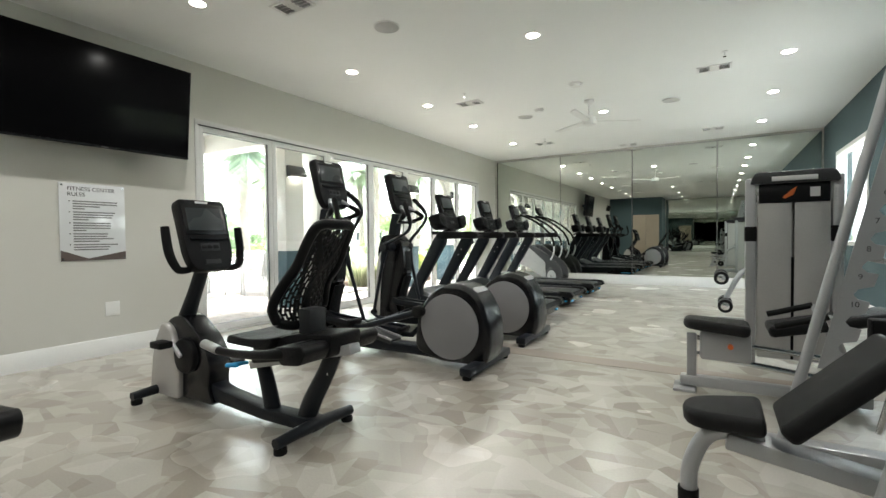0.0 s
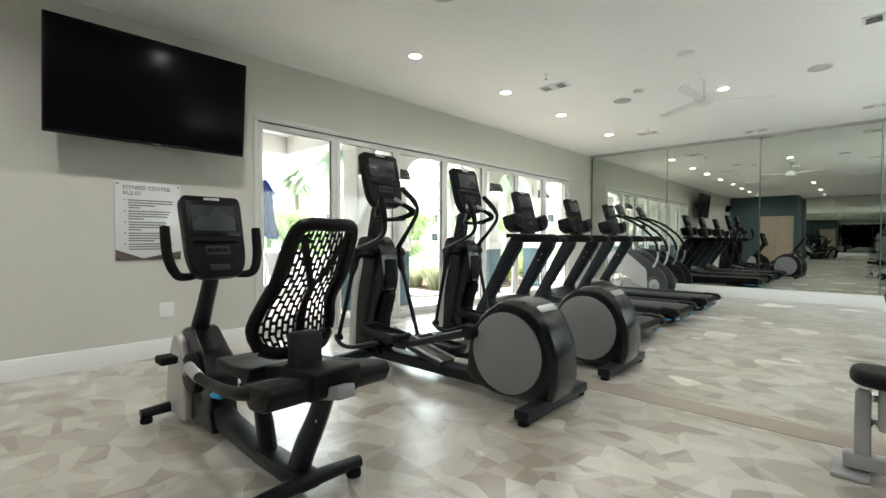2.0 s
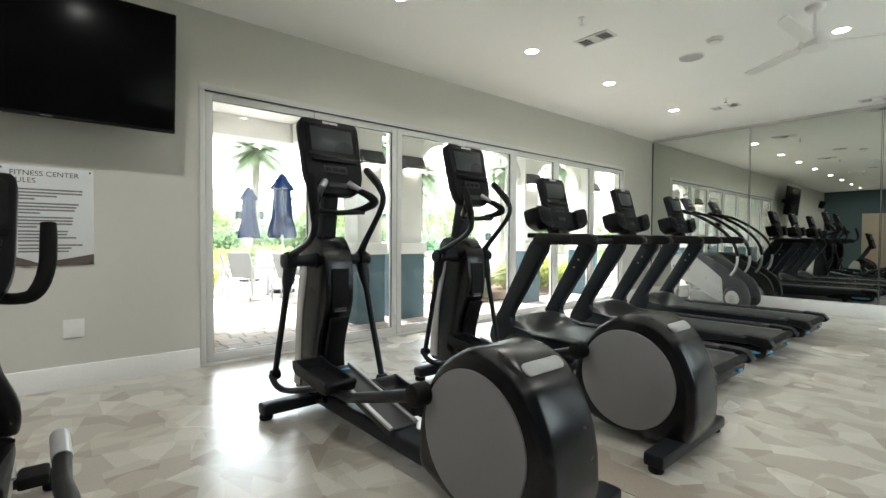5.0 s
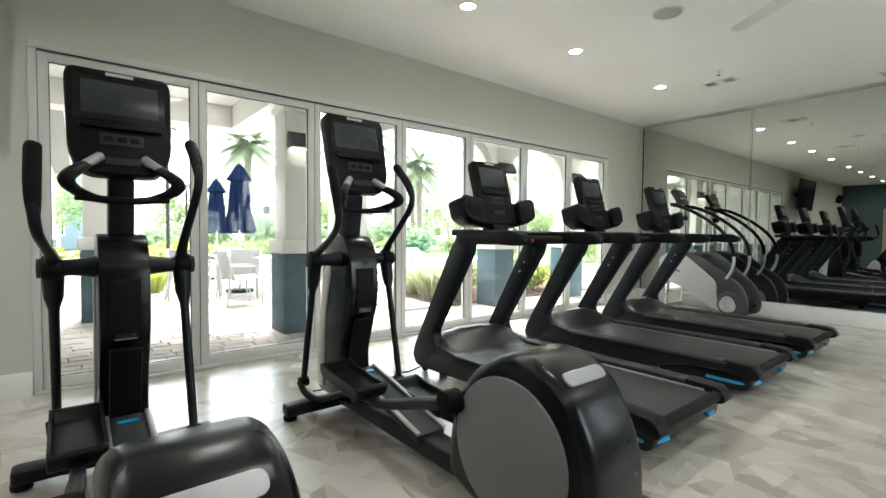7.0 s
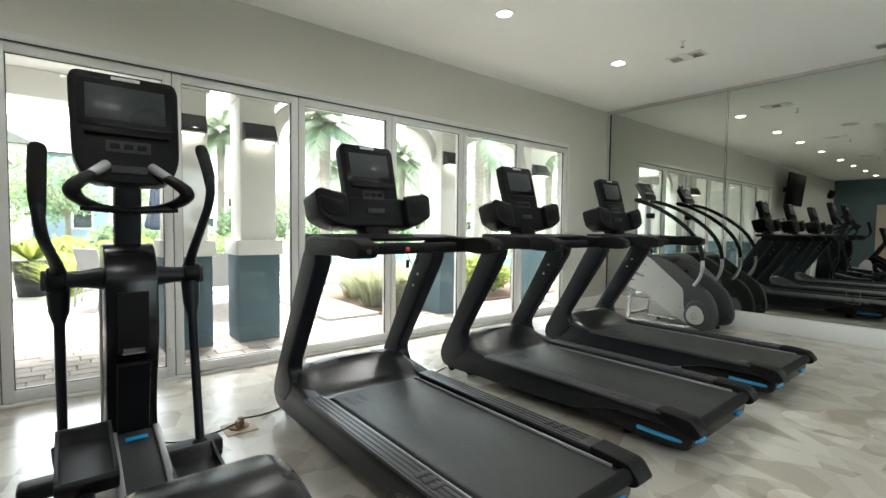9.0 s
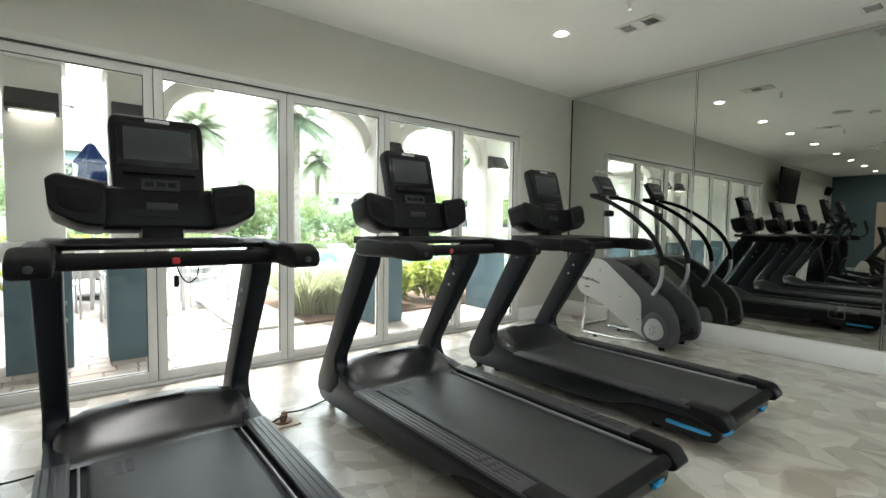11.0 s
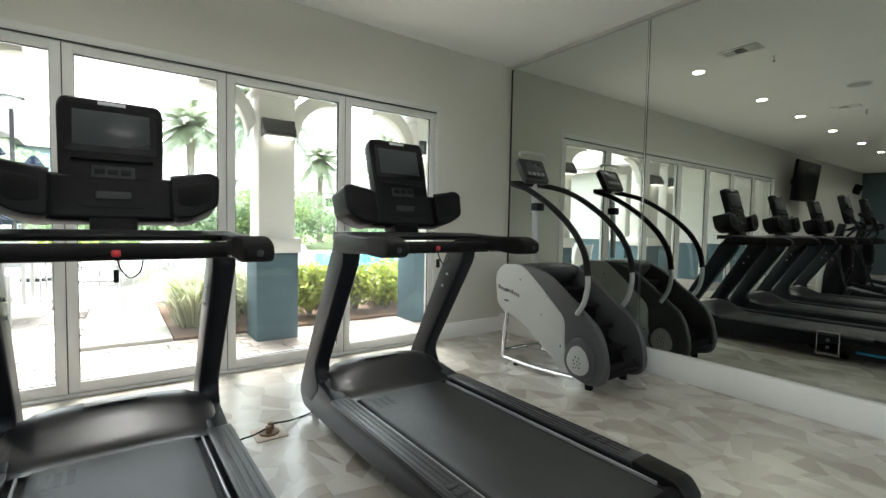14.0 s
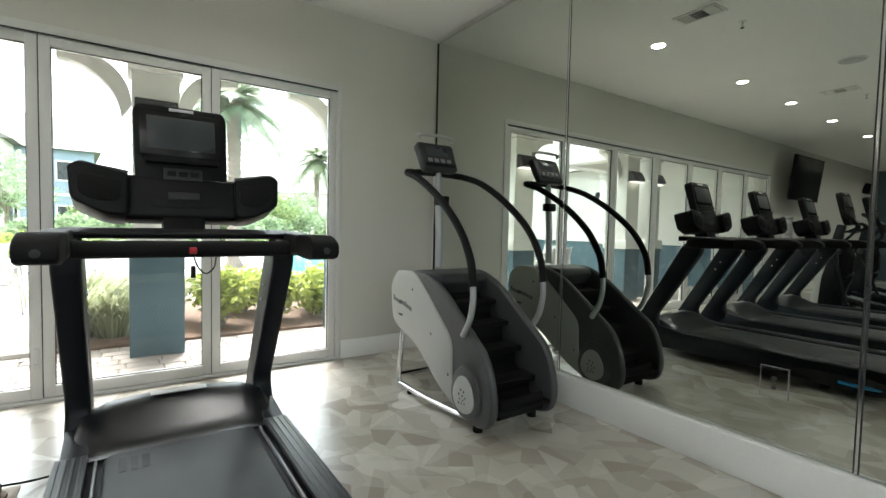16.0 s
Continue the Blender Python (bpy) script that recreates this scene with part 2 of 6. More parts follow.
def merge(bm, t, m=None):
    """Adds the bmesh t to bm, moved by m."""
    if m is not None:
        bmesh.ops.transform(t, matrix=m, verts=t.verts)
    vs = [bm.verts.new(v.co) for v in t.verts]
    t.verts.index_update()
    for f in t.faces:
        try:
            bm.faces.new([vs[v.index] for v in f.verts])
        except ValueError:
            pass
    t.free()
    return bm


def B(*a, **k):
    return box(bmesh.new(), *a, **k)


def prism(bm, outline, y0, y1, bevel=0.0, seg=2, m=None):
    """An outline in x and z, drawn out along y from y0 to y1, with rounded rims."""
    t = bmesh.new()
    f = t.faces.new([t.verts.new((x, y0, z)) for x, z in outline])
    ext = bmesh.ops.extrude_face_region(t, geom=[f])
    bmesh.ops.translate(t, vec=(0, y1 - y0, 0), verts=[v for v in ext["geom"] if isinstance(v, bmesh.types.BMVert)])
    bmesh.ops.recalc_face_normals(t, faces=t.faces)
    if bevel:
        rims = [e for e in t.edges if abs(e.verts[0].co.y - e.verts[1].co.y) < 1e-6]
        bmesh.ops.bevel(t, geom=rims, offset=bevel, segments=seg, profile=0.5, affect="EDGES", clamp_overlap=True)
    return merge(bm, t, m)


def rounded(points, radius=0.05, steps=5):
    """A closed outline whose corners are rounded; a point may carry its own radius."""
    out = []
    n = len(points)
    for i in range(n):
        p = Vector(points[i][:2])
        r = points[i][2] if len(points[i]) > 2 else radius
        a, b = Vector(points[i - 1][:2]), Vector(points[(i + 1) % n][:2])
        da, db = a - p, b - p
        la, lb = da.length, db.length
        r = min(r, la * 0.49, lb * 0.49)
        if r < 1e-4:
            out.append(tuple(p))
            continue
        p0, p1 = p + da.normalized() * r, p + db.normalized() * r
        for k in range(steps + 1):
            u = k / steps
            q = p0 * (1 - u) ** 2 + p * 2 * u * (1 - u) + p1 * u * u
            out.append((q.x, q.y))
    return out


def spline(points, per=6):
    """Catmull-Rom points through the given 3D points."""
    pts = [Vector(p) for p in points]
    if len(pts) < 3:
        return pts
    ext = [pts[0] * 2 - pts[1]] + pts + [pts[-1] * 2 - pts[-2]]
    out = []
    for i in range(1, len(ext) - 2):
        a, b, c, d = ext[i - 1:i + 3]
        for k in range(per):
            u = k / per
            out.append(0.5 * ((2 * b) + (c - a) * u + (2 * a - 5 * b + 4 * c - d) * u * u + (3 * b - a - 3 * c + d) * u ** 3))
    out.append(pts[-1])
    return out


def tube(bm, path, radius, sides=12, squash=1.0, caps=True, smooth=True, up=(0, 1, 0)):
    """A round or flattened rod along a path; radius may be one number or one for each point of the finished path."""
    pts = spline(path) if smooth else [Vector(p) for p in path]
    rings = []
    up = Vector(up)
    for i, p in enumerate(pts):
        d = (pts[min(i + 1, len(pts) - 1)] - pts[max(i - 1, 0)]).normalized()
        s = d.cross(up)
        if s.length < 1e-3:
            s = d.cross(Vector((1, 0, 0)))
        s.normalize()
        u = s.cross(d).normalized()
        if isinstance(radius, (list, tuple)):
            f = i / max(1, len(pts) - 1) * (len(radius) - 1)
            k = min(int(f), len(radius) - 2)
            r = radius[k] + (radius[k + 1] - radius[k]) * (f - k)
        else:
            r = radius
        ring = []
        for k in range(sides):
            a = 2 * math.pi * k / sides
            ring.append(bm.verts.new(p + s * math.cos(a) * r + u * math.sin(a) * r * squash))
        rings.append(ring)
    for a, b in zip(rings, rings[1:]):
        for k in range(sides):
            bm.faces.new((a[k], a[(k + 1) % sides], b[(k + 1) % sides], b[k]))
    if caps:
        bm.faces.new(list(reversed(rings[0])))
        bm.faces.new(rings[-1])
    return bm


def T(*a, **k):
    return tube(bmesh.new(), *a, **k)


def P(*a, **k):
    return prism(bmesh.new(), *a, **k)


def disc(bm, c, axis, r, depth, bevel=0.0, sides=28, m=None):
    """A round slab centred at c, with its axis along 'x', 'y' or 'z'."""
    t = bmesh.new()
    bmesh.ops.create_cone(t, cap_ends=True, segments=sides, radius1=r, radius2=r, depth=depth)
    if bevel:
        rims = [e for e in t.edges if abs(e.verts[0].co.z - e.verts[1].co.z) < 1e-6]
        bmesh.ops.bevel(t, geom=rims, offset=bevel, segments=2, profile=0.5, affect="EDGES")
    turn = {"z": Matrix(), "x": Matrix.Rotation(radians(90), 4, "Y"), "y": Matrix.Rotation(radians(90), 4, "X")}[axis]
    bmesh.ops.transform(t, matrix=Matrix.Translation(c) @ turn, verts=t.verts)
    return merge(bm, t, m)


def D(*a, **k):
    return disc(bmesh.new(), *a, **k)


def words(text, size, material, m, name, parent=None, depth=0.0008, align="LEFT"):
    """Raised lettering in the built-in font, as a mesh."""
    cu = bpy.data.curves.new(name, "FONT")
    cu.body, cu.size, cu.extrude, cu.align_x = text, size, depth, align
    tmp = bpy.data.objects.new(name, cu)
    me = bpy.data.meshes.new_from_object(tmp)
    bpy.data.objects.remove(tmp)
    me.materials.clear()
    me.materials.append(material)
    ob = new(name, me)
    if parent:
        ob.parent = parent
    ob.matrix_local = m
    return ob


# ---- the room ----
XW, XE, YN, H = -4.77, 1.86, 10.95, 3.04
Y0, Y1, DOOR_H = 3.0, 10.0, 2.42
YS, XS, YB = -3.8, -2.25, -5.6


def structure(name, bm, material, label, category=""):
    return tagged(mesh_ob(name, bm, material), label, category or name.split("_")[0], kind="structure")


structure("floor", B(XW - 0.22, XE + 0.2, YB - 0.2, YN + 0.2, -0.12, 0.0), FLOOR, "vinyl floor with angular cream, sand and taupe shards")
structure("floor_strip", B(-1.9, XE - 0.01, 3.98, 4.2, 0.0005, 0.003), STRIP, "flat taupe transition strip across the floor", "floor strip")
structure("ceiling", B(XW - 0.2, XE + 0.2, YB - 0.2, YN + 0.2, H, H + 0.15), CEIL, "smooth white painted ceiling")
wb = bmesh.new()
box(wb, XW - 0.2, XW, YS - 0.2, Y0, 0, H)
box(wb, XW - 0.2, XW, Y1, YN + 0.02, 0, H)
box(wb, XW - 0.2, XW, Y0, Y1, DOOR_H, H)
structure("wall_west", wb, WALL, "greige painted wall round the glass doors", "wall")
structure("wall_north", B(XW - 0.2, XE + 0.2, YN + 0.02, YN + 0.2, 0, H), WALL, "wall behind the wall-to-wall mirror", "wall")
wb = bmesh.new()
WZ0, WZ1 = 0.9, 2.42
# the second opening, 5.2 to 7.1, is unseen and added to let daylight in
EAST_WINDOWS = ((8.0, 9.9), (5.2, 7.1))
edge = YN + 0.02
for WY0, WY1 in EAST_WINDOWS:
    box(wb, XE, XE + 0.2, WY1, edge, 0, H)
    box(wb, XE, XE + 0.2, WY0, WY1, 0, WZ0)
    box(wb, XE, XE + 0.2, WY0, WY1, WZ1, H)
    edge = WY0
box(wb, XE, XE + 0.2, YB, edge, 0, H)
structure("wall_east", wb, TEAL, "dark teal painted wall with a window", "wall")
wb = bmesh.new()
box(wb, XW, XS, YS - 0.15, YS, 0, H)
box(wb, XS - 0.15, XS, YB, YS - 0.15, 0, H)
structure("wall_south", wb, TEAL, "dark teal painted wall at the back of the room", "wall")
structure("wall_back", B(XS - 0.15, XE + 0.2, YB - 0.2, YB - 0.02, 0, H), WALL, "wall behind the back mirror", "wall")

bb = bmesh.new()
prism(bb, [(XW + 0.001, 0), (XW + 0.018, 0), (XW + 0.018, 0.155), (XW + 0.012, 0.165), (XW + 0.001, 0.165)], YS, Y0 - 0.005)
prism(bb, [(XW + 0.001, 0), (XW + 0.018, 0), (XW + 0.018, 0.155), (XW + 0.012, 0.165), (XW + 0.001, 0.165)], Y1 + 0.005, YN - 0.05)
structure("baseboard_west", bb, WHITE, "tall white painted baseboard", "baseboard")
structure("baseboard_east", B(XE - 0.018, XE - 0.001, YB, YN - 0.05, 0, 0.165, bevel=0.004), WHITE, "tall white painted baseboard", "baseboard")
structure("mirror_curb", B(XW + 0.001, XE - 0.001, YN - 0.045, YN + 0.018, 0, 0.2, bevel=0.006), WHITE, "white painted curb under the mirrors", "baseboard")

# mirrors, four sheets a wall, with fine joints and a slim top channel
def mirror_wall(name, xs, y, z0, z1, turn):
    rail = bmesh.new()
    box(rail, xs[0], xs[-1], y - 0.006 * turn, y + 0.018 * turn, z1 - 0.004, z1 + 0.012)
    top = structure(name, rail, LIGHTGREY, "wall-to-wall frameless mirror with fine joints", "mirror")
    for a, b in zip(xs, xs[1:]):
        s = bmesh.new()
        box(s, a + 0.003, b - 0.003, y, y + 0.008, z0, z1 - 0.005)
        mesh_ob("mirror_sheet", s, MIRROR, top, smooth=False)
    for x in xs[1:-1]:
        s = bmesh.new()
        box(s, x - 0.005, x + 0.005, y - 0.002, y + 0.004, z0, z1 - 0.005)
        g = bmesh.new()
        box(g, x - 0.011, x + 0.011, y - 0.0006, y + 0.002, z0, z1 - 0.005)
        mesh_ob("joint_bed", g, DARKGREY, top)
        mesh_ob("joint_strip", s, CHROME, top, "thin bright joint between sheets")
    e = bmesh.new()
    box(e, xs[0] - 0.016, xs[0], y - 0.006, y + 0.012, z0, z1)
    mesh_ob("edge_channel", e, RUBBER, top)
    return top


mirror_wall("mirror_north", [XW + 0.08, -3.06, -1.45, 0.17, XE - 0.03], YN, 0.205, 2.985, 1)
back_m = mirror_wall("mirror_south", [XS + 0.03, -0.9, 0.5, XE - 0.03], YB - 0.008, 0.2, 2.985, 1)

# dark wall's tan double door
door = thing("door_1", "closed tan laminate double door in the teal wall", "door", pose(-3.0, YS + 0.002, 0), kind="structure")
for x in (-0.62, 0.005):
    part("door_leaf", B(x, x + 0.615, 0.0, 0.035, 0.01, 2.15, bevel=0.004), TAN, door)

# glass folding doors: seven leaves
glazing = thing("door_2", "closed white aluminium folding glass doors, seven leaves", "glass door", kind="structure")
fr = bmesh.new()
FX0, FX1 = XW - 0.09, XW + 0.012
box(fr, FX0, FX1, Y0, Y1, DOOR_H - 0.055, DOOR_H, bevel=0.004)
box(fr, FX0, FX1, Y0, Y0 + 0.045, 0.0, DOOR_H - 0.055, bevel=0.004)
box(fr, FX0, FX1, Y1 - 0.045, Y1, 0.0, DOOR_H - 0.055, bevel=0.004)
part("door_frame", fr, ALU, glazing)
part("threshold", B(FX0, FX1 + 0.01, Y0, Y1, 0.0, 0.022, bevel=0.004), ALU, glazing)
part("head_gasket", B(FX1 - 0.012, FX1 + 0.002, Y0 + 0.045, Y1 - 0.045, DOOR_H - 0.064, DOOR_H - 0.0555), DARKGREY, glazing)
LW = (Y1 - Y0 - 0.09) / 7
for i in range(7):
    y = Y0 + 0.045 + i * LW
    a, b = y + 0.003, y + LW - 0.003
    st, zt, zb = 0.058, DOOR_H - 0.066, 0.026
    g = bmesh.new()
    box(g, FX0 + 0.015, FX1 - 0.014, a, a + st, zb, zt, bevel=0.003)
    box(g, FX0 + 0.015, FX1 - 0.014, b - st, b, zb, zt, bevel=0.003)
    box(g, FX0 + 0.015, FX1 - 0.014, a + st, b - st, zt - 0.06, zt, bevel=0.003)
    box(g, FX0 + 0.015, FX1 - 0.014, a + st, b - st, zb, zb + 0.075, bevel=0.003)
    leaf = part("door_leaf", g, ALU, glazing)
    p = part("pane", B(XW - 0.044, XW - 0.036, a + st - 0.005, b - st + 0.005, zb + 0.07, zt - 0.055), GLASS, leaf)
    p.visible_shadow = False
    s = bmesh.new()
    for (ya, yb, za, zc) in ((a + st, a + st + 0.005, zb + 0.075, zt - 0.06), (b - st - 0.005, b - st, zb + 0.075, zt - 0.06), (a + st + 0.005, b - st - 0.005, zt - 0.065, zt - 0.06), (a + st + 0.005, b - st - 0.005, zb + 0.075, zb + 0.08)):
        box(s, XW - 0.033, XW - 0.018, ya, yb, za, zc)
    part("gasket", s, DARKGREY, leaf)
    if i < 6:
        part("joint_gasket", B(FX0 + 0.02, FX1 - 0.02, b + 0.0005, b + 0.0055, zb, zt), DARKGREY, glazing)
for i in (1, 4):
    y = Y0 + 0.045 + (i + 1) * LW - 0.032
    h = bmesh.new()
    box(h, FX1 - 0.013, FX1 + 0.0, y - 0.014, y + 0.014, 0.22, 0.36, bevel=0.005)
    box(h, FX1 + 0.0, FX1 + 0.025, y - 0.008, y + 0.008, 0.24, 0.26, bevel=0.004)
    part("bolt_handle", h, ALU, glazing)

# east windows, the second one added for daylight
for i, (WY0, WY1) in enumerate(EAST_WINDOWS):
    win = thing("window_%d" % (i + 1), "white framed window in the teal wall, the second of two added for daylight", "window", kind="structure")
    f = bmesh.new()
    box(f, XE - 0.012, XE + 0.12, WY0, WY0 + 0.06, WZ0, WZ1, bevel=0.004)
    box(f, XE - 0.012, XE + 0.12, WY1 - 0.06, WY1, WZ0, WZ1, bevel=0.004)
    box(f, XE - 0.012, XE + 0.12, WY0 + 0.06, WY1 - 0.06, WZ1 - 0.06, WZ1, bevel=0.004)
    box(f, XE - 0.012, XE + 0.12, WY0 + 0.06, WY1 - 0.06, WZ0, WZ0 + 0.06, bevel=0.004)
    box(f, XE + 0.03, XE + 0.09, (WY0 + WY1) / 2 - 0.025, (WY0 + WY1) / 2 + 0.025, WZ0 + 0.06, WZ1 - 0.06, bevel=0.003)
    part("window_frame", f, WHITE, win)
    for a, b in ((WY0 + 0.06, (WY0 + WY1) / 2 - 0.025), ((WY0 + WY1) / 2 + 0.025, WY1 - 0.06)):
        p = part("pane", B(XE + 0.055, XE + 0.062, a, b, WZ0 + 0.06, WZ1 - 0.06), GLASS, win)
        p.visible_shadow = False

# ---- ceiling fittings ----
def downlight(x, y):
    ob = thing("downlight", "round white recessed downlight, switched on", "downlight", pose(x, y, H), group="ceiling downlights")
    ring = bmesh.new()
    prof = [(0.058, 0.004), (0.060, -0.004), (0.078, -0.007), (0.082, 0.0)]
    n = 28
    vs = [[ring.verts.new((r * math.cos(2 * math.pi * k / n), r * math.sin(2 * math.pi * k / n), z)) for r, z in prof] for k in range(n)]
    for k in range(n):
        a, b = vs[k], vs[(k + 1) % n]
        for j in range(3):
            ring.faces.new((a[j], a[j + 1], b[j + 1], b[j]))
    part("trim_ring", ring, WHITE, ob)
    part("lens", D((0, 0, -0.001), "z", 0.059, 0.002), CAN, ob)
    lamp = new("downlight_lamp", bpy.data.lights.new("downlight_lamp", "AREA"))
    lamp.data.shape, lamp.data.size, lamp.data.energy, lamp.data.color, lamp.data.spread = "DISK", 0.105, CAN_W, CAN_COL, radians(150)
    lamp.matrix_world = pose(x, y, H - 0.012)
    return ob


for y in (-2.6, -0.9, 0.75, 2.31, 4.18, 5.83, 7.32, 9.13):
    downlight(-3.52, y)
for y in (-4.2, -1.8, 1.2, 4.38, 7.6):
    downlight(-1.37, y)
for y in (-4.2, -2.0, 0.0, 2.2, 4.3, 6.23, 7.84, 9.72):
    downlight(0.83, y)


def vent(x, y, w=0.36, d=0.2):
    ob = thing("ceiling_vent", "white louvred ceiling air vent", "air vent", pose(x, y, H), group="ceiling vents")
    part("backing", B(-w / 2 + 0.02, w / 2 - 0.02, -d / 2 + 0.02, d / 2 - 0.02, -0.002, 0.0), GREY, ob)
    f = bmesh.new()
    for a in ((-w / 2, w / 2, -d / 2, -d / 2 + 0.024), (-w / 2, w / 2, d / 2 - 0.024, d / 2), (-w / 2, -w / 2 + 0.024, -d / 2 + 0.024, d / 2 - 0.024), (w / 2 - 0.024, w / 2, -d / 2 + 0.024, d / 2 - 0.024)):
        box(f, *a, -0.012, 0.0, bevel=0.003)
    part("frame", f, WHITE, ob)
    for s in range(3):
        x0 = -w / 2 + 0.026 + s * (w - 0.052) / 3
        for k in range(4):
            yy = -d / 2 + 0.04 + k * (d - 0.08) / 3
            t = bmesh.new()
            box(t, -(w - 0.06) / 6 + 0.004, (w - 0.06) / 6 - 0.004, -0.012, 0.012, -0.0012, 0.0012, m=pose(x0 + (w - 0.052) / 6, yy, -0.009, 35 if s != 1 else -35, 0, 0))
            part("slat", t, WHITE, ob)
    return ob


for x, y in ((-2.88, 2.75), (-2.93, 6.05), (-2.95, 9.48), (0.14, 6.35), (0.1, 9.92), (-1.48, 10.6), (0.14, 2.4), (-2.9, -0.6)):
    vent(x, y)


def speaker(x, y):
    ob = thing("ceiling_speaker", "round flush white ceiling loudspeaker grille", "loudspeaker", pose(x, y, H), group="ceiling speakers")
    part("rim", D((0, 0, -0.004), "z", 0.125, 0.008, bevel=0.003), WHITE, ob)
    part("grille", D((0, 0, -0.0095), "z", 0.112, 0.003, bevel=0.001), GRILLE, ob)


GRILLE = mat("white_metal_grille", (0.5, 0.5, 0.49), 0.6, vary=0.25, grain=600, bump=0.1)
for x, y in ((-2.46, 3.48), (-2.52, 7.22), (-0.4, 7.5), (-0.4, 2.6)):
    speaker(x, y)


def detector(x, y, r, label, name):
    ob = thing(name, label, "smoke detector", pose(x, y, H))
    part("base", D((0, 0, -0.008), "z", r, 0.016, bevel=0.004), WHITE, ob)
    part("cover", D((0, 0, -0.025), "z", r * 0.8, 0.02, bevel=0.007), WHITE, ob)


detector(-2.19, 6.93, 0.075, "round white ceiling smoke detector", "smoke_detector")
detector(-1.39, 6.04, 0.085, "flat round white ceiling sensor", "ceiling_sensor")


def sprinkler(x, y):
    ob = thing("sprinkler", "small white pendent fire sprinkler head", "sprinkler", pose(x, y, H), group="sprinklers")
    part("escutcheon", D((0, 0, -0.003), "z", 0.032, 0.006, bevel=0.002, sides=16), WHITE, ob)
    part("stem", D((0, 0, -0.03), "z", 0.008, 0.05, sides=10), CHROME, ob)
    part("deflector", D((0, 0, -0.055), "z", 0.018, 0.003, sides=14), CHROME, ob)


for x, y in ((-2.78, 5.6), (-2.8, 9.05), (0.24, 5.86), (-2.8, 2.3)):
    sprinkler(x, y)


def fan():
    ob = thing("ceiling_fan", "white three-blade ceiling fan on a short rod", "ceiling fan", pose(-1.42, 6.88, H))
    part("canopy", T([(0, 0, 0), (0, 0, -0.03), (0, 0, -0.055)], [0.07, 0.065, 0.03], smooth=False, sides=20), WHITE, ob)
    part("rod", D((0, 0, -0.15), "z", 0.013, 0.22, sides=12), WHITE, ob)
    part("motor", T([(0, 0, -0.23), (0, 0, -0.25), (0, 0, -0.3), (0, 0, -0.345), (0, 0, -0.365)], [0.035, 0.09, 0.108, 0.096, 0.045], smooth=False, sides=24), WHITE, ob)
    for a in (27, 147, 267):
        b = bmesh.new()
        pts = rounded([(0.08, -0.045, 0.01), (0.7, -0.06, 0.05), (0.74, 0.03, 0.05), (0.08, 0.045, 0.01)])
        t = bmesh.new()
        fc = t.faces.new([t.verts.new((x, y, 0)) for x, y in pts])
        e = bmesh.ops.extrude_face_region(t, geom=[fc])
        bmesh.ops.translate(t, vec=(0, 0, 0.009), verts=[v for v in e["geom"] if isinstance(v, bmesh.types.BMVert)])
        merge(b, t, pose(0, 0, -0.305, 0, 0, a) @ pose(0, 0, 0, 12, 0, 0))
        part("blade", b, WHITE, ob)


fan()

# ---- fitness machines (their backs towards the room, along +x) ----
def console(name, parent, m, w, h, d=0.07):
    """A touch-screen console: rounded shell, screen, badge, key row; its face looks along +x of m."""
    out = rounded([(-w * 0.5, h * 0.92, 0.04), (-w * 0.46, h, 0.03), (w * 0.46, h, 0.03), (w * 0.5, h * 0.92, 0.04), (w * 0.475, 0.1, 0.05), (w * 0.36, 0.0, 0.07), (-w * 0.36, 0.0, 0.07), (-w * 0.475, 0.1, 0.05)], steps=4)
    turn = m @ pose(0, 0, 0, 0, 0, 90)
    shell = part(name, P(out, -d * 0.0, d, bevel=0.016, seg=3, m=turn @ pose(0, 0, 0)), BLACK, parent)
    def face(nm, a, b, z0, z1, mt, proud, label="", bev=0.004):
        t = bmesh.new()
        box(t, 0.0, proud, a, b, z0, z1, bevel=min(bev, proud * 0.45), m=m)
        return part(nm, t, mt, shell, label)
    face("bezel", -w * 0.43, w * 0.43, h * 0.50, h * 0.93, SATIN, 0.004)
    face("screen", -w * 0.36, w * 0.36, h * 0.56, h * 0.88, SCREEN, 0.0055, "dark grey touch screen")
    face("badge", -w * 0.13, w * 0.13, h * 0.945, h * 0.975, PALETEXT, 0.003, "small pale badge")
    face("device_ledge", -w * 0.38, w * 0.38, h * 0.42, h * 0.47, BLACK, 0.022)
    face("key_pad", -w * 0.2, w * 0.2, h * 0.27, h * 0.38, DARKGREY, 0.006)
    for k in (-1, 0, 1):
        face("key", k * w * 0.12 - 0.018, k * w * 0.12 + 0.018, h * 0.30, h * 0.35, BLACK, 0.009)
    face("cup_rim", -w * 0.16, w * 0.16, h * 0.08, h * 0.15, DARKGREY, 0.012)
    return shell


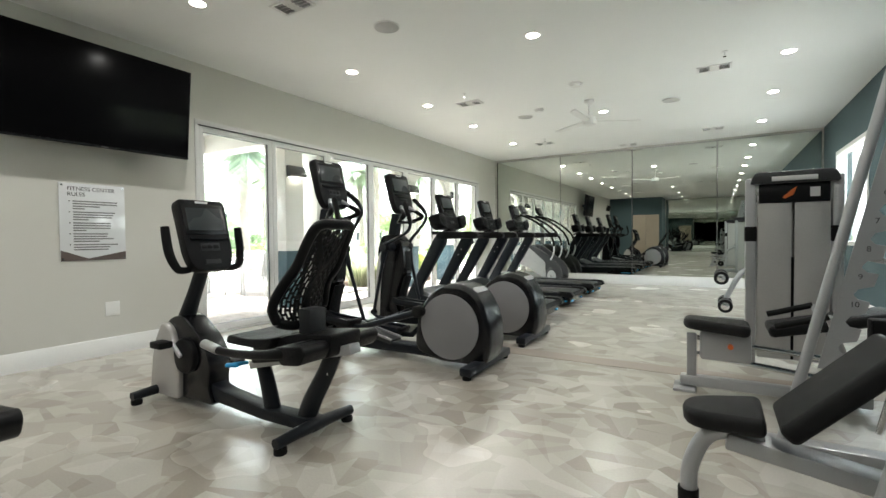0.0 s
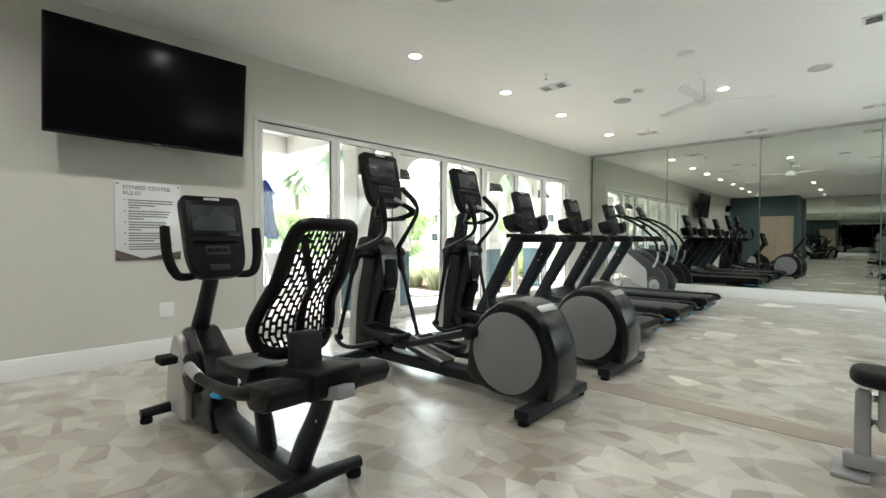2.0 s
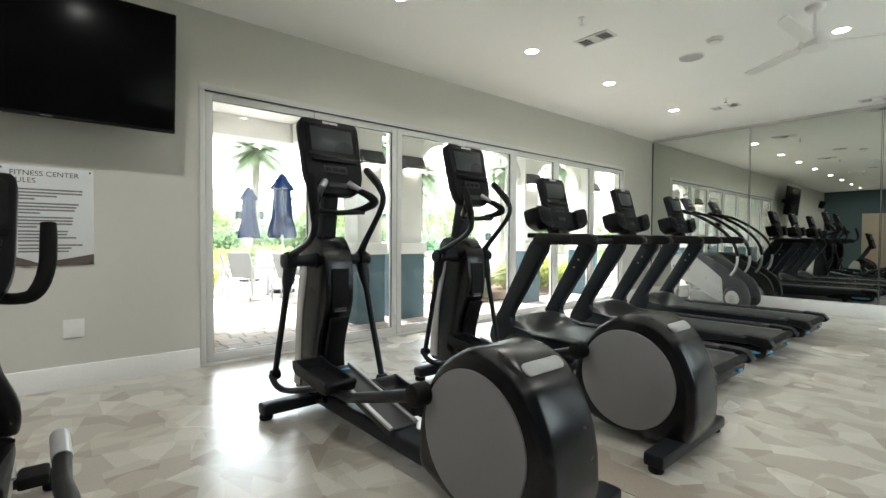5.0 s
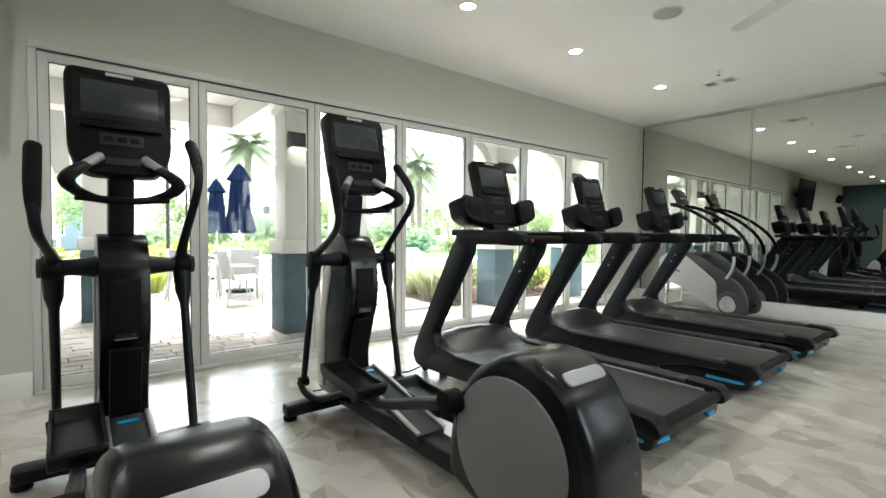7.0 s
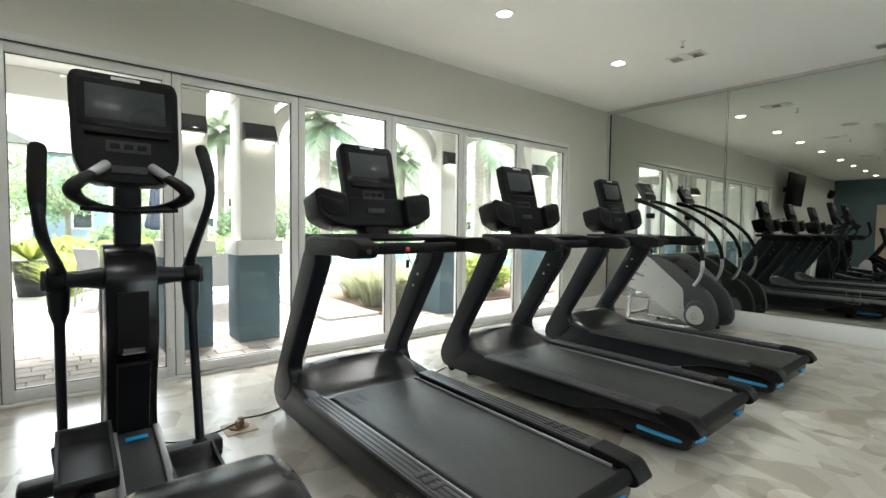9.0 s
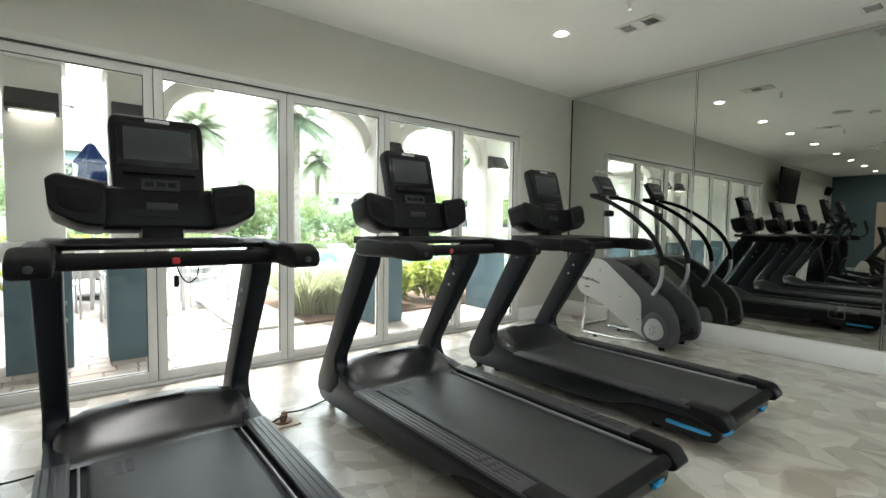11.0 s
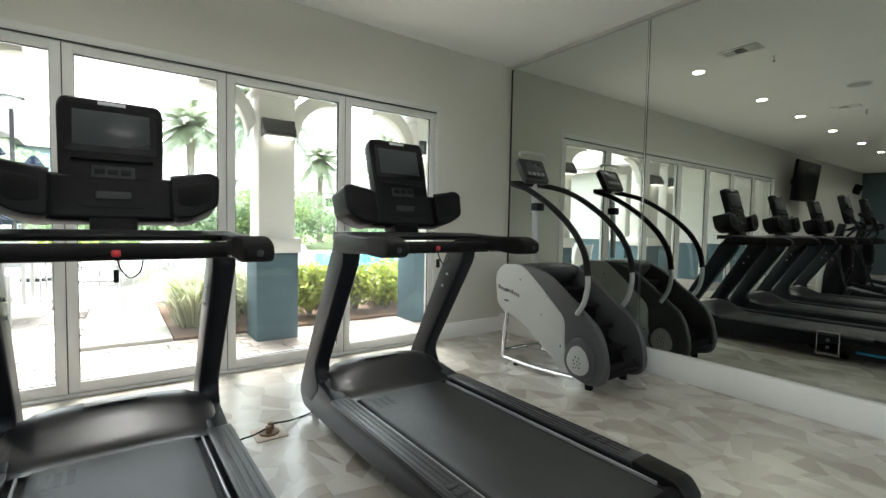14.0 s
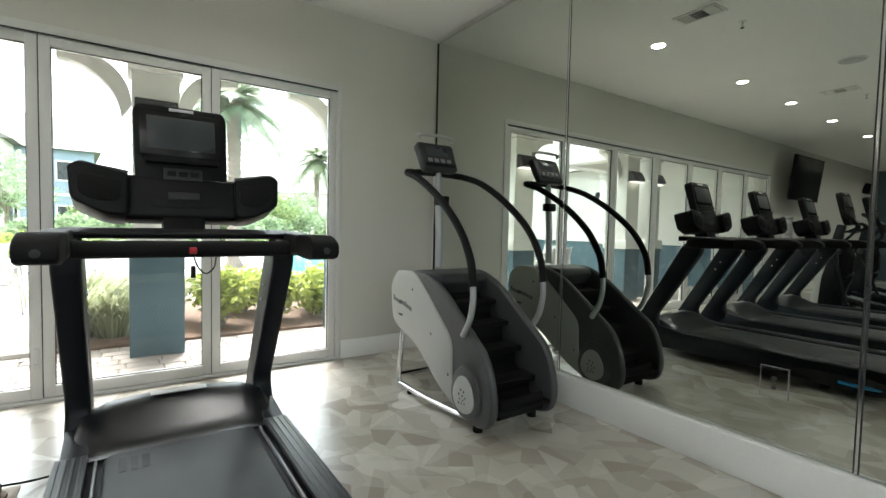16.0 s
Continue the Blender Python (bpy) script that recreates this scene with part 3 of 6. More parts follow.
def treadmill():
    ob = thing("treadmill", "black treadmill with leaning uprights and wide console", "treadmill", group="row of treadmills")
    # base and running deck
    for s in (-1, 1):
        o = rounded([(-1.05, 0.10, 0.05), (-1.0, 0.06, 0.03), (-0.84, 0.055, 0.02), (0.25, 0.09, 0.05), (0.5, 0.165, 0.05), (0.93, 0.175, 0.02), (0.95, 0.21, 0.03), (0.88, 0.235, 0.02), (-0.5, 0.235, 0.03), (-0.8, 0.28, 0.05), (-1.03, 0.2, 0.06)])
        part("side_frame", P(o, s * 0.345, s * 0.435, bevel=0.012), CHAR, ob)
        rail = part("foot_rail", B(-0.52, 0.81, s * 0.392 - 0.058, s * 0.392 + 0.05, 0.228, 0.246, bevel=0.006), RAILGREY, ob, "ribbed grey foot rail")
        for k in range(4):
            y = s * 0.392 - 0.04 + k * 0.025
            part("rib", B(-0.5, 0.72, y - 0.005, y + 0.005, 0.245, 0.2485, bevel=0.001), RAILGREY, rail)
        for k in range(3):
            x = 0.5 + 0.05 * k
            part("raised_mark", B(x, x + 0.028, s * 0.392 - 0.03, s * 0.392 + 0.03, 0.2475, 0.251, bevel=0.0015), DARKGREY, rail)
        o = rounded([(0.78, 0.2, 0.02), (0.9, 0.165, 0.03), (0.98, 0.145, 0.03), (1.02, 0.175, 0.03), (0.97, 0.243, 0.03), (0.78, 0.254, 0.01)])
        part("end_cap", P(o, s * 0.33, s * 0.445, bevel=0.014, seg=3), BLACK, ob)
        part("light_strip", T([(0.66, s * 0.39, 0.102), (0.78, s * 0.391, 0.1), (0.87, s * 0.386, 0.1), (0.925, s * 0.36, 0.1), (0.948, s * 0.3, 0.1), (0.952, s * 0.24, 0.1)], 0.015, sides=8, squash=0.8, up=(0, 0, 1)), BLUE, ob, "bright blue accent strip")
    # thin bright strips stand in for the glint between rail and belt
    for s in (-1, 1):
        part("belt_edge", B(-0.5, 0.9, s * 0.316 - 0.005, s * 0.316 + 0.005, 0.2, 0.2225, bevel=0.003), STEEL, ob, "thin bright strip imitating the glint beside the belt")
    part("deck", B(-0.72, 0.94, -0.345, 0.345, 0.15, 0.208, bevel=0.006), BLACK, ob)
    part("running_belt", B(-0.62, 0.96, -0.29, 0.29, 0.18, 0.222, bevel=0.016, seg=3), BELT, ob, "matt black running belt")
    o = rounded([(0.3, 0.07, 0.03), (0.84, 0.04, 0.05), (0.945, 0.06, 0.05), (0.955, 0.14, 0.03), (0.96, 0.198, 0.02), (0.3, 0.17, 0.02)])
    part("rear_hull", P(o, -0.39, 0.39, bevel=0.045, seg=4), SATIN, ob)
    part("end_roller", T([(0.955, -0.33, 0.19), (0.955, 0.33, 0.19)], 0.032, smooth=False, sides=16), RUBBER, ob)
    part("under_frame", B(-0.85, 0.4, -0.26, 0.26, 0.07, 0.155, bevel=0.015), CHAR, ob)
    for k in range(3):
        part("belt_print", B(-0.46, -0.34, -0.24 + 0.04 * k, -0.215 + 0.04 * k, 0.2215, 0.2228), DARKGREY, ob)
    # motor cover, humped and dished towards the belt
    hood = bmesh.new()
    cols = []
    for a in range(33):
        y = -0.425 + 0.85 * a / 32
        e = abs(y) / 0.425
        top = 0.362 - 0.035 * e * e - 0.012 * min(1.0, max(0.0, (abs(y) - 0.30) / 0.02)) - 0.10 * max(0.0, (e - 0.86) / 0.14) ** 2
        col = []
        for k in range(21):
            f = k / 20
            x = -1.0 + 0.485 * f + 0.03 * e * e
            rise = math.sin(min(1.0, f / 0.34) * math.pi / 2) ** 0.7 if f < 0.34 else 0.5 + 0.5 * math.cos((f - 0.34) / 0.66 * math.pi)
            col.append(hood.verts.new((x, y, (0.16 if f < 0.34 else 0.221) + (top - (0.16 if f < 0.34 else 0.221)) * rise)))
        col = [hood.verts.new((-1.0 + 0.03 * e * e, y, 0.1))] + col + [hood.verts.new((-0.515 + 0.03 * e * e, y, 0.1))]
        cols.append(col)
    for c0, c1 in zip(cols, cols[1:]):
        for k in range(len(c0) - 1):
            hood.faces.new((c0[k], c0[k + 1], c1[k + 1], c1[k]))
        hood.faces.new((c0[-1], c0[0], c1[0], c1[-1]))
    hood.faces.new(cols[0])
    hood.faces.new(list(reversed(cols[-1])))
    bmesh.ops.recalc_face_normals(hood, faces=hood.faces)
    cover = part("motor_cover", hood, GLOSS, ob, "glossy black rounded motor cover")
    plate = bmesh.new()
    box(plate, -0.02, 0.02, -0.12, 0.12, 0, 0.004, bevel=0.0015, m=pose(-0.79, 0, 0.3635, 0, 8, 0))
    part("name_plate", plate, LIGHTGREY, cover, "pale grey name plate")
    for s in (-1, 1):
        # uprights
        o = rounded([(-1.06, 0.1, 0.05), (-0.86, 0.12, 0.03), (-0.72, 0.24, 0.06), (-0.80, 0.35, 0.1), (-0.385, 1.0, 0.03), (-0.37, 1.1, 0.04), (-0.47, 1.14, 0.08), (-0.55, 1.08, 0.08), (-1.05, 0.2, 0.08)])
        up = part("upright", P(o, s * 0.345, s * 0.44, bevel=0.018, seg=3), CHAR, ob, "charcoal leaning upright")
        for z in (0.82, 0.9):
            part("bolt", D((-0.595 + (z - 0.82) * 0.62, s * 0.34, z), "y", 0.009, 0.006, sides=10), STEEL, up)
        # side arms, flaring outwards to the grip end
        arm = bmesh.new()
        o = rounded([(-0.52, 1.065, 0.03), (-0.44, 1.055, 0.02), (0.0, 1.07, 0.02), (0.0, 1.148, 0.02), (-0.4, 1.162, 0.04), (-0.5, 1.145, 0.05)])
        prism(arm, o, s * 0.405 - 0.046, s * 0.405 + 0.046, bevel=0.022, seg=3)
        part("side_arm", arm, BLACK, ob, "thick moulded side arm")
        cap = bmesh.new()
        o = rounded([(-0.09, 1.066, 0.03), (0.06, 1.06, 0.03), (0.125, 1.07, 0.035), (0.128, 1.125, 0.035), (0.06, 1.156, 0.04), (-0.09, 1.154, 0.03)])
        prism(cap, o, s * 0.41 - 0.052, s * 0.41 + 0.052, bevel=0.026, seg=3)
        part("arm_cap", cap, RUBBER, ob)
        part("arm_button", D((0.129, s * 0.41, 1.098), "x", 0.012, 0.006, bevel=0.002, sides=14), DARKGREY, ob)
        part("front_foot", D((-0.82, s * 0.3, 0.022), "z", 0.035, 0.044, bevel=0.006, sides=16), RUBBER, ob)
        part("rear_foot", D((0.55, s * 0.27, 0.022), "z", 0.035, 0.044, bevel=0.006, sides=16), RUBBER, ob)
        part("wheel", D((-0.99, s * 0.36, 0.035), "y", 0.035, 0.03, bevel=0.006, sides=18), RUBBER, ob)
    part("cross_bar", T([(-0.2, -0.42, 1.092), (-0.2, 0, 1.092), (-0.2, 0.42, 1.092)], 0.032, sides=14, up=(0, 0, 1)), RUBBER, ob, "padded black hand bar")
    o = rounded([(-0.6, 1.12, 0.01), (-0.27, 1.128, 0.015), (-0.26, 1.15, 0.012), (-0.36, 1.165, 0.02), (-0.6, 1.165, 0.01)])
    part("tray", P(o, -0.41, 0.41, bevel=0.008), BLACK, ob)
    neck = P(rounded([(-0.59, 1.14, 0.01), (-0.47, 1.15, 0.02), (-0.53, 1.28, 0.03), (-0.70, 1.28, 0.03)]), -0.08, 0.08, bevel=0.015)
    part("console_neck", neck, BLACK, ob)
    tilt = pose(-0.52, 0, 1.2, 0, 0, 90) @ pose(0, 0, 0, -14, 0, 0)
    o = rounded([(-0.22, 0.0, 0.03), (0.22, 0.0, 0.03), (0.27, 0.06, 0.03), (0.25, 0.19, 0.03), (-0.25, 0.19, 0.03), (-0.27, 0.06, 0.03)])
    part("console_wing", P(o, -0.03, 0.09, bevel=0.02, seg=3, m=tilt), BLACK, ob, "moulded lower console body")
    for s in (-1, 1):
        o = rounded([(s * 0.2, 0.0, 0.03), (s * 0.28, 0.005, 0.03), (s * 0.385, 0.06, 0.03), (s * 0.395, 0.195, 0.02), (s * 0.36, 0.215, 0.02), (s * 0.2, 0.18, 0.02)])
        tray = part("cup_tray", P(o, -0.075, 0.105, bevel=0.026, seg=4, m=tilt), BLACK, ob, "deep black side tray")
        o = rounded([(s * 0.225, 0.06, 0.02), (s * 0.3, 0.05, 0.03), (s * 0.362, 0.085, 0.03), (s * 0.362, 0.17, 0.03), (s * 0.225, 0.145, 0.02)])
        part("tray_hollow", P(o, -0.079, -0.071, bevel=0.003, m=tilt), RUBBER, tray)
        part("tray_lip", T([tilt @ Vector((s * 0.2, -0.06, 0.182)), tilt @ Vector((s * 0.3, -0.06, 0.199)), tilt @ Vector((s * 0.358, -0.058, 0.209)), tilt @ Vector((s * 0.392, -0.045, 0.186))], 0.009, sides=8), GLOSS, tray)
    console("console", ob, pose(-0.5, 0, 1.25, 0, -16, 0), 0.37, 0.48)
    part("stop_key", B(-0.185, -0.162, -0.014, 0.014, 1.075, 1.1, bevel=0.006), RED, ob, "red safety stop key")
    part("stop_cord", T([(-0.19, 0.0, 1.11), (-0.17, 0.01, 1.04), (-0.17, 0.04, 1.0), (-0.17, 0.07, 1.02), (-0.18, 0.08, 1.06)], 0.003, sides=6), RUBBER, ob)
    part("clip", B(-0.175, -0.16, -0.008, 0.008, 0.985, 1.03, bevel=0.003), RUBBER, ob)
    return ob


TM_X = -2.63
tm = treadmill()
tm.matrix_basis = pose(TM_X, 5.845, 0)
copy_thing(tm, pose(TM_X - 0.03, 7.26, 0, 0, 0, 0.5))
copy_thing(tm, pose(TM_X - 0.04, 8.65, 0, 0, 0, 0.0))


def elliptical(phase):
    """phase: how far the right lever swings back, in degrees"""
    ob = thing("elliptical_trainer", "black elliptical trainer with grey drum discs", "elliptical trainer", group="pair of ellipticals")
    # x is measured from 2.35 m before the glass wall's line
    part("front_bar", B(-0.98, -0.88, -0.40, 0.40, 0.03, 0.10, bevel=0.018, seg=3), CHAR, ob)
    for s in (-1, 1):
        part("front_foot", D((-0.93, s * 0.365, 0.016), "z", 0.04, 0.032, bevel=0.008, sides=16), RUBBER, ob)
        part("rear_foot", D((0.91, s * 0.365, 0.016), "z", 0.035, 0.032, bevel=0.008, sides=16), RUBBER, ob)
    part("base_rail", B(-0.9, 0.45, -0.07, 0.07, 0.045, 0.135, bevel=0.018, seg=3), CHAR, ob)
    part("rear_bar", B(0.86, 0.96, -0.40, 0.40, 0.03, 0.095, bevel=0.014), CHAR, ob)
    part("rear_spine", P(rounded([(0.4, 0.05), (0.95, 0.035), (0.95, 0.1), (0.5, 0.16)], 0.02), -0.09, 0.09, bevel=0.012), CHAR, ob)
    # tower
    o = rounded([(-1.14, 0.09, 0.04), (-1.06, 0.96, 0.06), (-1.0, 1.12, 0.06), (-0.78, 1.12, 0.06), (-0.69, 1.0, 0.06), (-0.67, 0.72, 0.1), (-0.80, 0.42, 0.2), (-0.78, 0.2, 0.1), (-0.70, 0.09, 0.03)], steps=6)
    tower = part("tower", P(o, -0.095, 0.095, bevel=0.03, seg=3), SATIN, ob, "glossy black front tower")
    for s in (-1, 1):
        o = rounded([(-1.145, 0.12, 0.01), (-1.1, 0.6, 0.2), (-1.06, 0.86, 0.1), (-0.97, 0.98, 0.03), (-0.93, 0.9, 0.05), (-1.02, 0.6, 0.3), (-1.05, 0.12, 0.01)])
        part("side_trim", P(o, s * 0.085, s * 0.102, bevel=0.005), BIKESILVER, tower, "silver grey side trim")
    recess = bmesh.new()
    box(recess, -0.005, 0.006, -0.056, 0.056, -0.16, 0.1, bevel=0.002, m=pose(-0.674, 0, 0.82))
    part("bottle_recess", recess, RUBBER, tower)
    part("badge", B(-0.68, -0.668, -0.042, 0.042, 0.655, 0.685, bevel=0.003), GREY, tower, "small grey badge")
    o = rounded([(-0.83, 0.14, 0.02), (-0.78, 0.4, 0.06), (-0.7, 0.62, 0.03), (-0.66, 0.62, 0.02), (-0.74, 0.4, 0.08), (-0.76, 0.14, 0.02)])
    part("belly_panel", P(o, -0.06, 0.06, bevel=0.008), BLACK, tower)
    o = rounded([(-0.07, 0, 0.02), (-0.05, 0.3, 0.02), (0.05, 0.3, 0.02), (0.05, 0, 0.02)])
    mast = bmesh.new()
    prism(mast, o, -0.05, 0.05, bevel=0.012, m=pose(-0.88, 0, 1.08, 0, 9, 0))
    part("mast", mast, CHAR, ob)
    console("console", ob, pose(-0.70, 0, 1.38, 0, -14, 0), 0.40, 0.49, d=0.075)
    # fixed grips round the console
    for s in (-1, 1):
        part("fixed_grip", T([(-0.8, s * 0.03, 1.27), (-0.74, s * 0.1, 1.275), (-0.66, s * 0.165, 1.3), (-0.6, s * 0.195, 1.335), (-0.62, s * 0.17, 1.375), (-0.7, s * 0.1, 1.43)], [0.017, 0.018, 0.022, 0.03, 0.025, 0.018], sides=12), BLACK, ob)
        part("pulse_plate", T([(-0.66, s * 0.135, 1.405), (-0.72, s * 0.08, 1.455)], 0.021, smooth=False, sides=10), STEEL, ob, "bright steel pulse plate")
    part("grip_bar", T([(-0.68, -0.17, 1.275), (-0.67, 0, 1.265), (-0.68, 0.17, 1.275)], 0.015, sides=10, up=(0, 0, 1)), BLACK, ob)
    # pivot shaft and swinging arms
    part("pivot_shaft", T([(-0.84, -0.27, 0.97), (-0.84, 0, 0.97), (-0.84, 0.27, 0.97)], [0.036, 0.036, 0.06, 0.06, 0.036, 0.036], sides=16, up=(0, 0, 1)), CHAR, ob)
    for s in (-1, 1):
        a = radians(phase * s)
        def swung(x, y, z):
            return (-0.84 + x * math.cos(a) - z * math.sin(a), s * y, 0.97 + x * math.sin(a) + z * math.cos(a))
        part("pivot_hub", D((-0.84, s * 0.25, 0.97), "y", 0.055, 0.07, bevel=0.014, sides=20), BLACK, ob)
        part("pivot_cap", D((-0.84, s * 0.29, 0.97), "y", 0.042, 0.02, bevel=0.006, sides=20), DARKGREY, ob)
        arm = part("swing_arm", T([swung(-0.005, 0.245, -0.07), swung(0.0, 0.245, 0.02), swung(0.07, 0.247, 0.085), swung(0.2, 0.262, 0.175), swung(0.31, 0.28, 0.27), swung(0.325, 0.288, 0.36), swung(0.27, 0.29, 0.46), swung(0.2, 0.288, 0.56)], [0.036, 0.03, 0.022, 0.019, 0.019, 0.019, 0.019, 0.019], sides=12), CHAR, ob, "curved swinging hand lever")
        part("rubber_grip", T([swung(0.322, 0.287, 0.345), swung(0.305, 0.289, 0.4), swung(0.27, 0.29, 0.46), swung(0.2, 0.288, 0.56), swung(0.192, 0.288, 0.572)], [0.02, 0.025, 0.027, 0.027, 0.016], sides=12), RUBBER, arm)
        low = swung(0.0, 0.245, -0.80)
        part("lower_lever", T([swung(0.0, 0.245, 0.0), swung(0.0, 0.245, -0.14), swung(0.0, 0.245, -0.2), low], [0.042, 0.036, 0.02, 0.019], smooth=False, sides=12), CHAR, ob)
        part("link_joint", D(low, "y", 0.032, 0.06, bevel=0.008, sides=16), BLACK, ob)
        pz, px = 0.235 - 0.055 * s, 0.008 * phase * s
        link = [(low[0], s * 0.27, low[2]), (low[0] + 0.07, s * 0.26, low[2] - 0.055), (low[0] + 0.2, s * 0.23, low[2] - 0.06), (px - 0.42, s * 0.2, pz - 0.045)]
        part("pedal_link", T(link, 0.02, sides=10), CHAR, ob)
        ped = bmesh.new()
        o = rounded([(-0.60, -0.02, 0.02), (-0.2, -0.035, 0.02), (-0.17, 0.03, 0.02), (-0.2, 0.045, 0.02), (-0.23, 0.01, 0.02), (-0.54, 0.015, 0.02), (-0.60, 0.05, 0.03), (-0.64, 0.05, 0.02)])
        prism(ped, o, s * 0.085, s * 0.265, bevel=0.01, m=pose(px, 0, pz, 0, 3, 0))
        pedal = part("foot_pedal", ped, BLACK, ob, "black foot pedal with raised rim")
        rim = bmesh.new()
        for yy in (s * 0.09, s * 0.26):
            prism(rim, rounded([(-0.62, 0.0), (-0.2, 0.0), (-0.22, 0.035), (-0.5, 0.04), (-0.62, 0.06)], 0.02), yy - 0.006, yy + 0.006, m=pose(px, 0, pz, 0, 3, 0))
        part("pedal_rim", rim, CHAR, pedal)
        part("drive_arm", T([(px - 0.5, s * 0.175, pz - 0.04), (px - 0.1, s * 0.18, pz - 0.02), (0.36, s * 0.2, 0.45)], [0.022, 0.026, 0.03], smooth=False, sides=10), CHAR, ob)
        part("crank_joint", D((0.38, s * 0.205, 0.46), "y", 0.05, 0.085, bevel=0.012, sides=18), RUBBER, ob)
    ramp = bmesh.new()
    box(ramp, -0.36, 0.36, -0.085, 0.085, -0.02, 0.02, bevel=0.006, m=pose(-0.36, 0, 0.21, 0, 13, 0))
    part("ramp", ramp, DARKGREY, ob, "dark grey incline ramp")
    for s in (-1, 1):
        edge = bmesh.new()
        box(edge, -0.36, 0.36, s * 0.078 - 0.012, s * 0.078 + 0.012, 0.018, 0.034, bevel=0.004, m=pose(-0.36, 0, 0.21, 0, 13, 0))
        part("ramp_rail", edge, STEEL, ob, "bare metal ramp rail")
    part("ramp_marker", B(-0.66, -0.63, -0.04, 0.04, 0.297, 0.303), BLUE, ob, "small blue marker")
    part("ramp_strut", T([(-0.72, 0, 0.12), (-0.62, 0, 0.27)], 0.03, smooth=False), CHAR, ob)
    # drum
    o = rounded([(0.30, 0.12, 0.06), (0.305, 0.33, 0.2), (0.4, 0.575, 0.22), (0.645, 0.72, 0.24), (0.87, 0.67, 0.2), (1.0, 0.43, 0.2), (1.01, 0.18, 0.1), (0.95, 0.05, 0.04), (0.53, 0.045, 0.06)], steps=8)
    drum = part("drum_housing", P(o, -0.165, 0.165, bevel=0.05, seg=4), SATIN, ob, "glossy black drum housing")
    for s in (-1, 1):
        part("drum_disc", D((0.648, s * 0.164, 0.347), "y", 0.268, 0.022, bevel=0.006, sides=48), GREY, drum, "flat mid-grey side disc")
    lab = bmesh.new()
    o = rounded([(-0.027, -0.1, 0.026), (0.027, -0.1, 0.026), (0.027, 0.12, 0.026), (-0.027, 0.12, 0.026)])
    prism(lab, o, -0.002, 0.004, m=pose(0.862, 0.0, 0.65, 0, 39, 0) @ pose(0, 0, 0, 90, 0, 0))
    part("name_plate", lab, STEEL, drum, "pale silver name plate")
    return ob


elliptical(19).matrix_basis = pose(-2.35, 3.425, 0, 0, 0, 1.0)
elliptical(13).matrix_basis = pose(-2.37, 4.615, 0, 0, 0, 0.6)


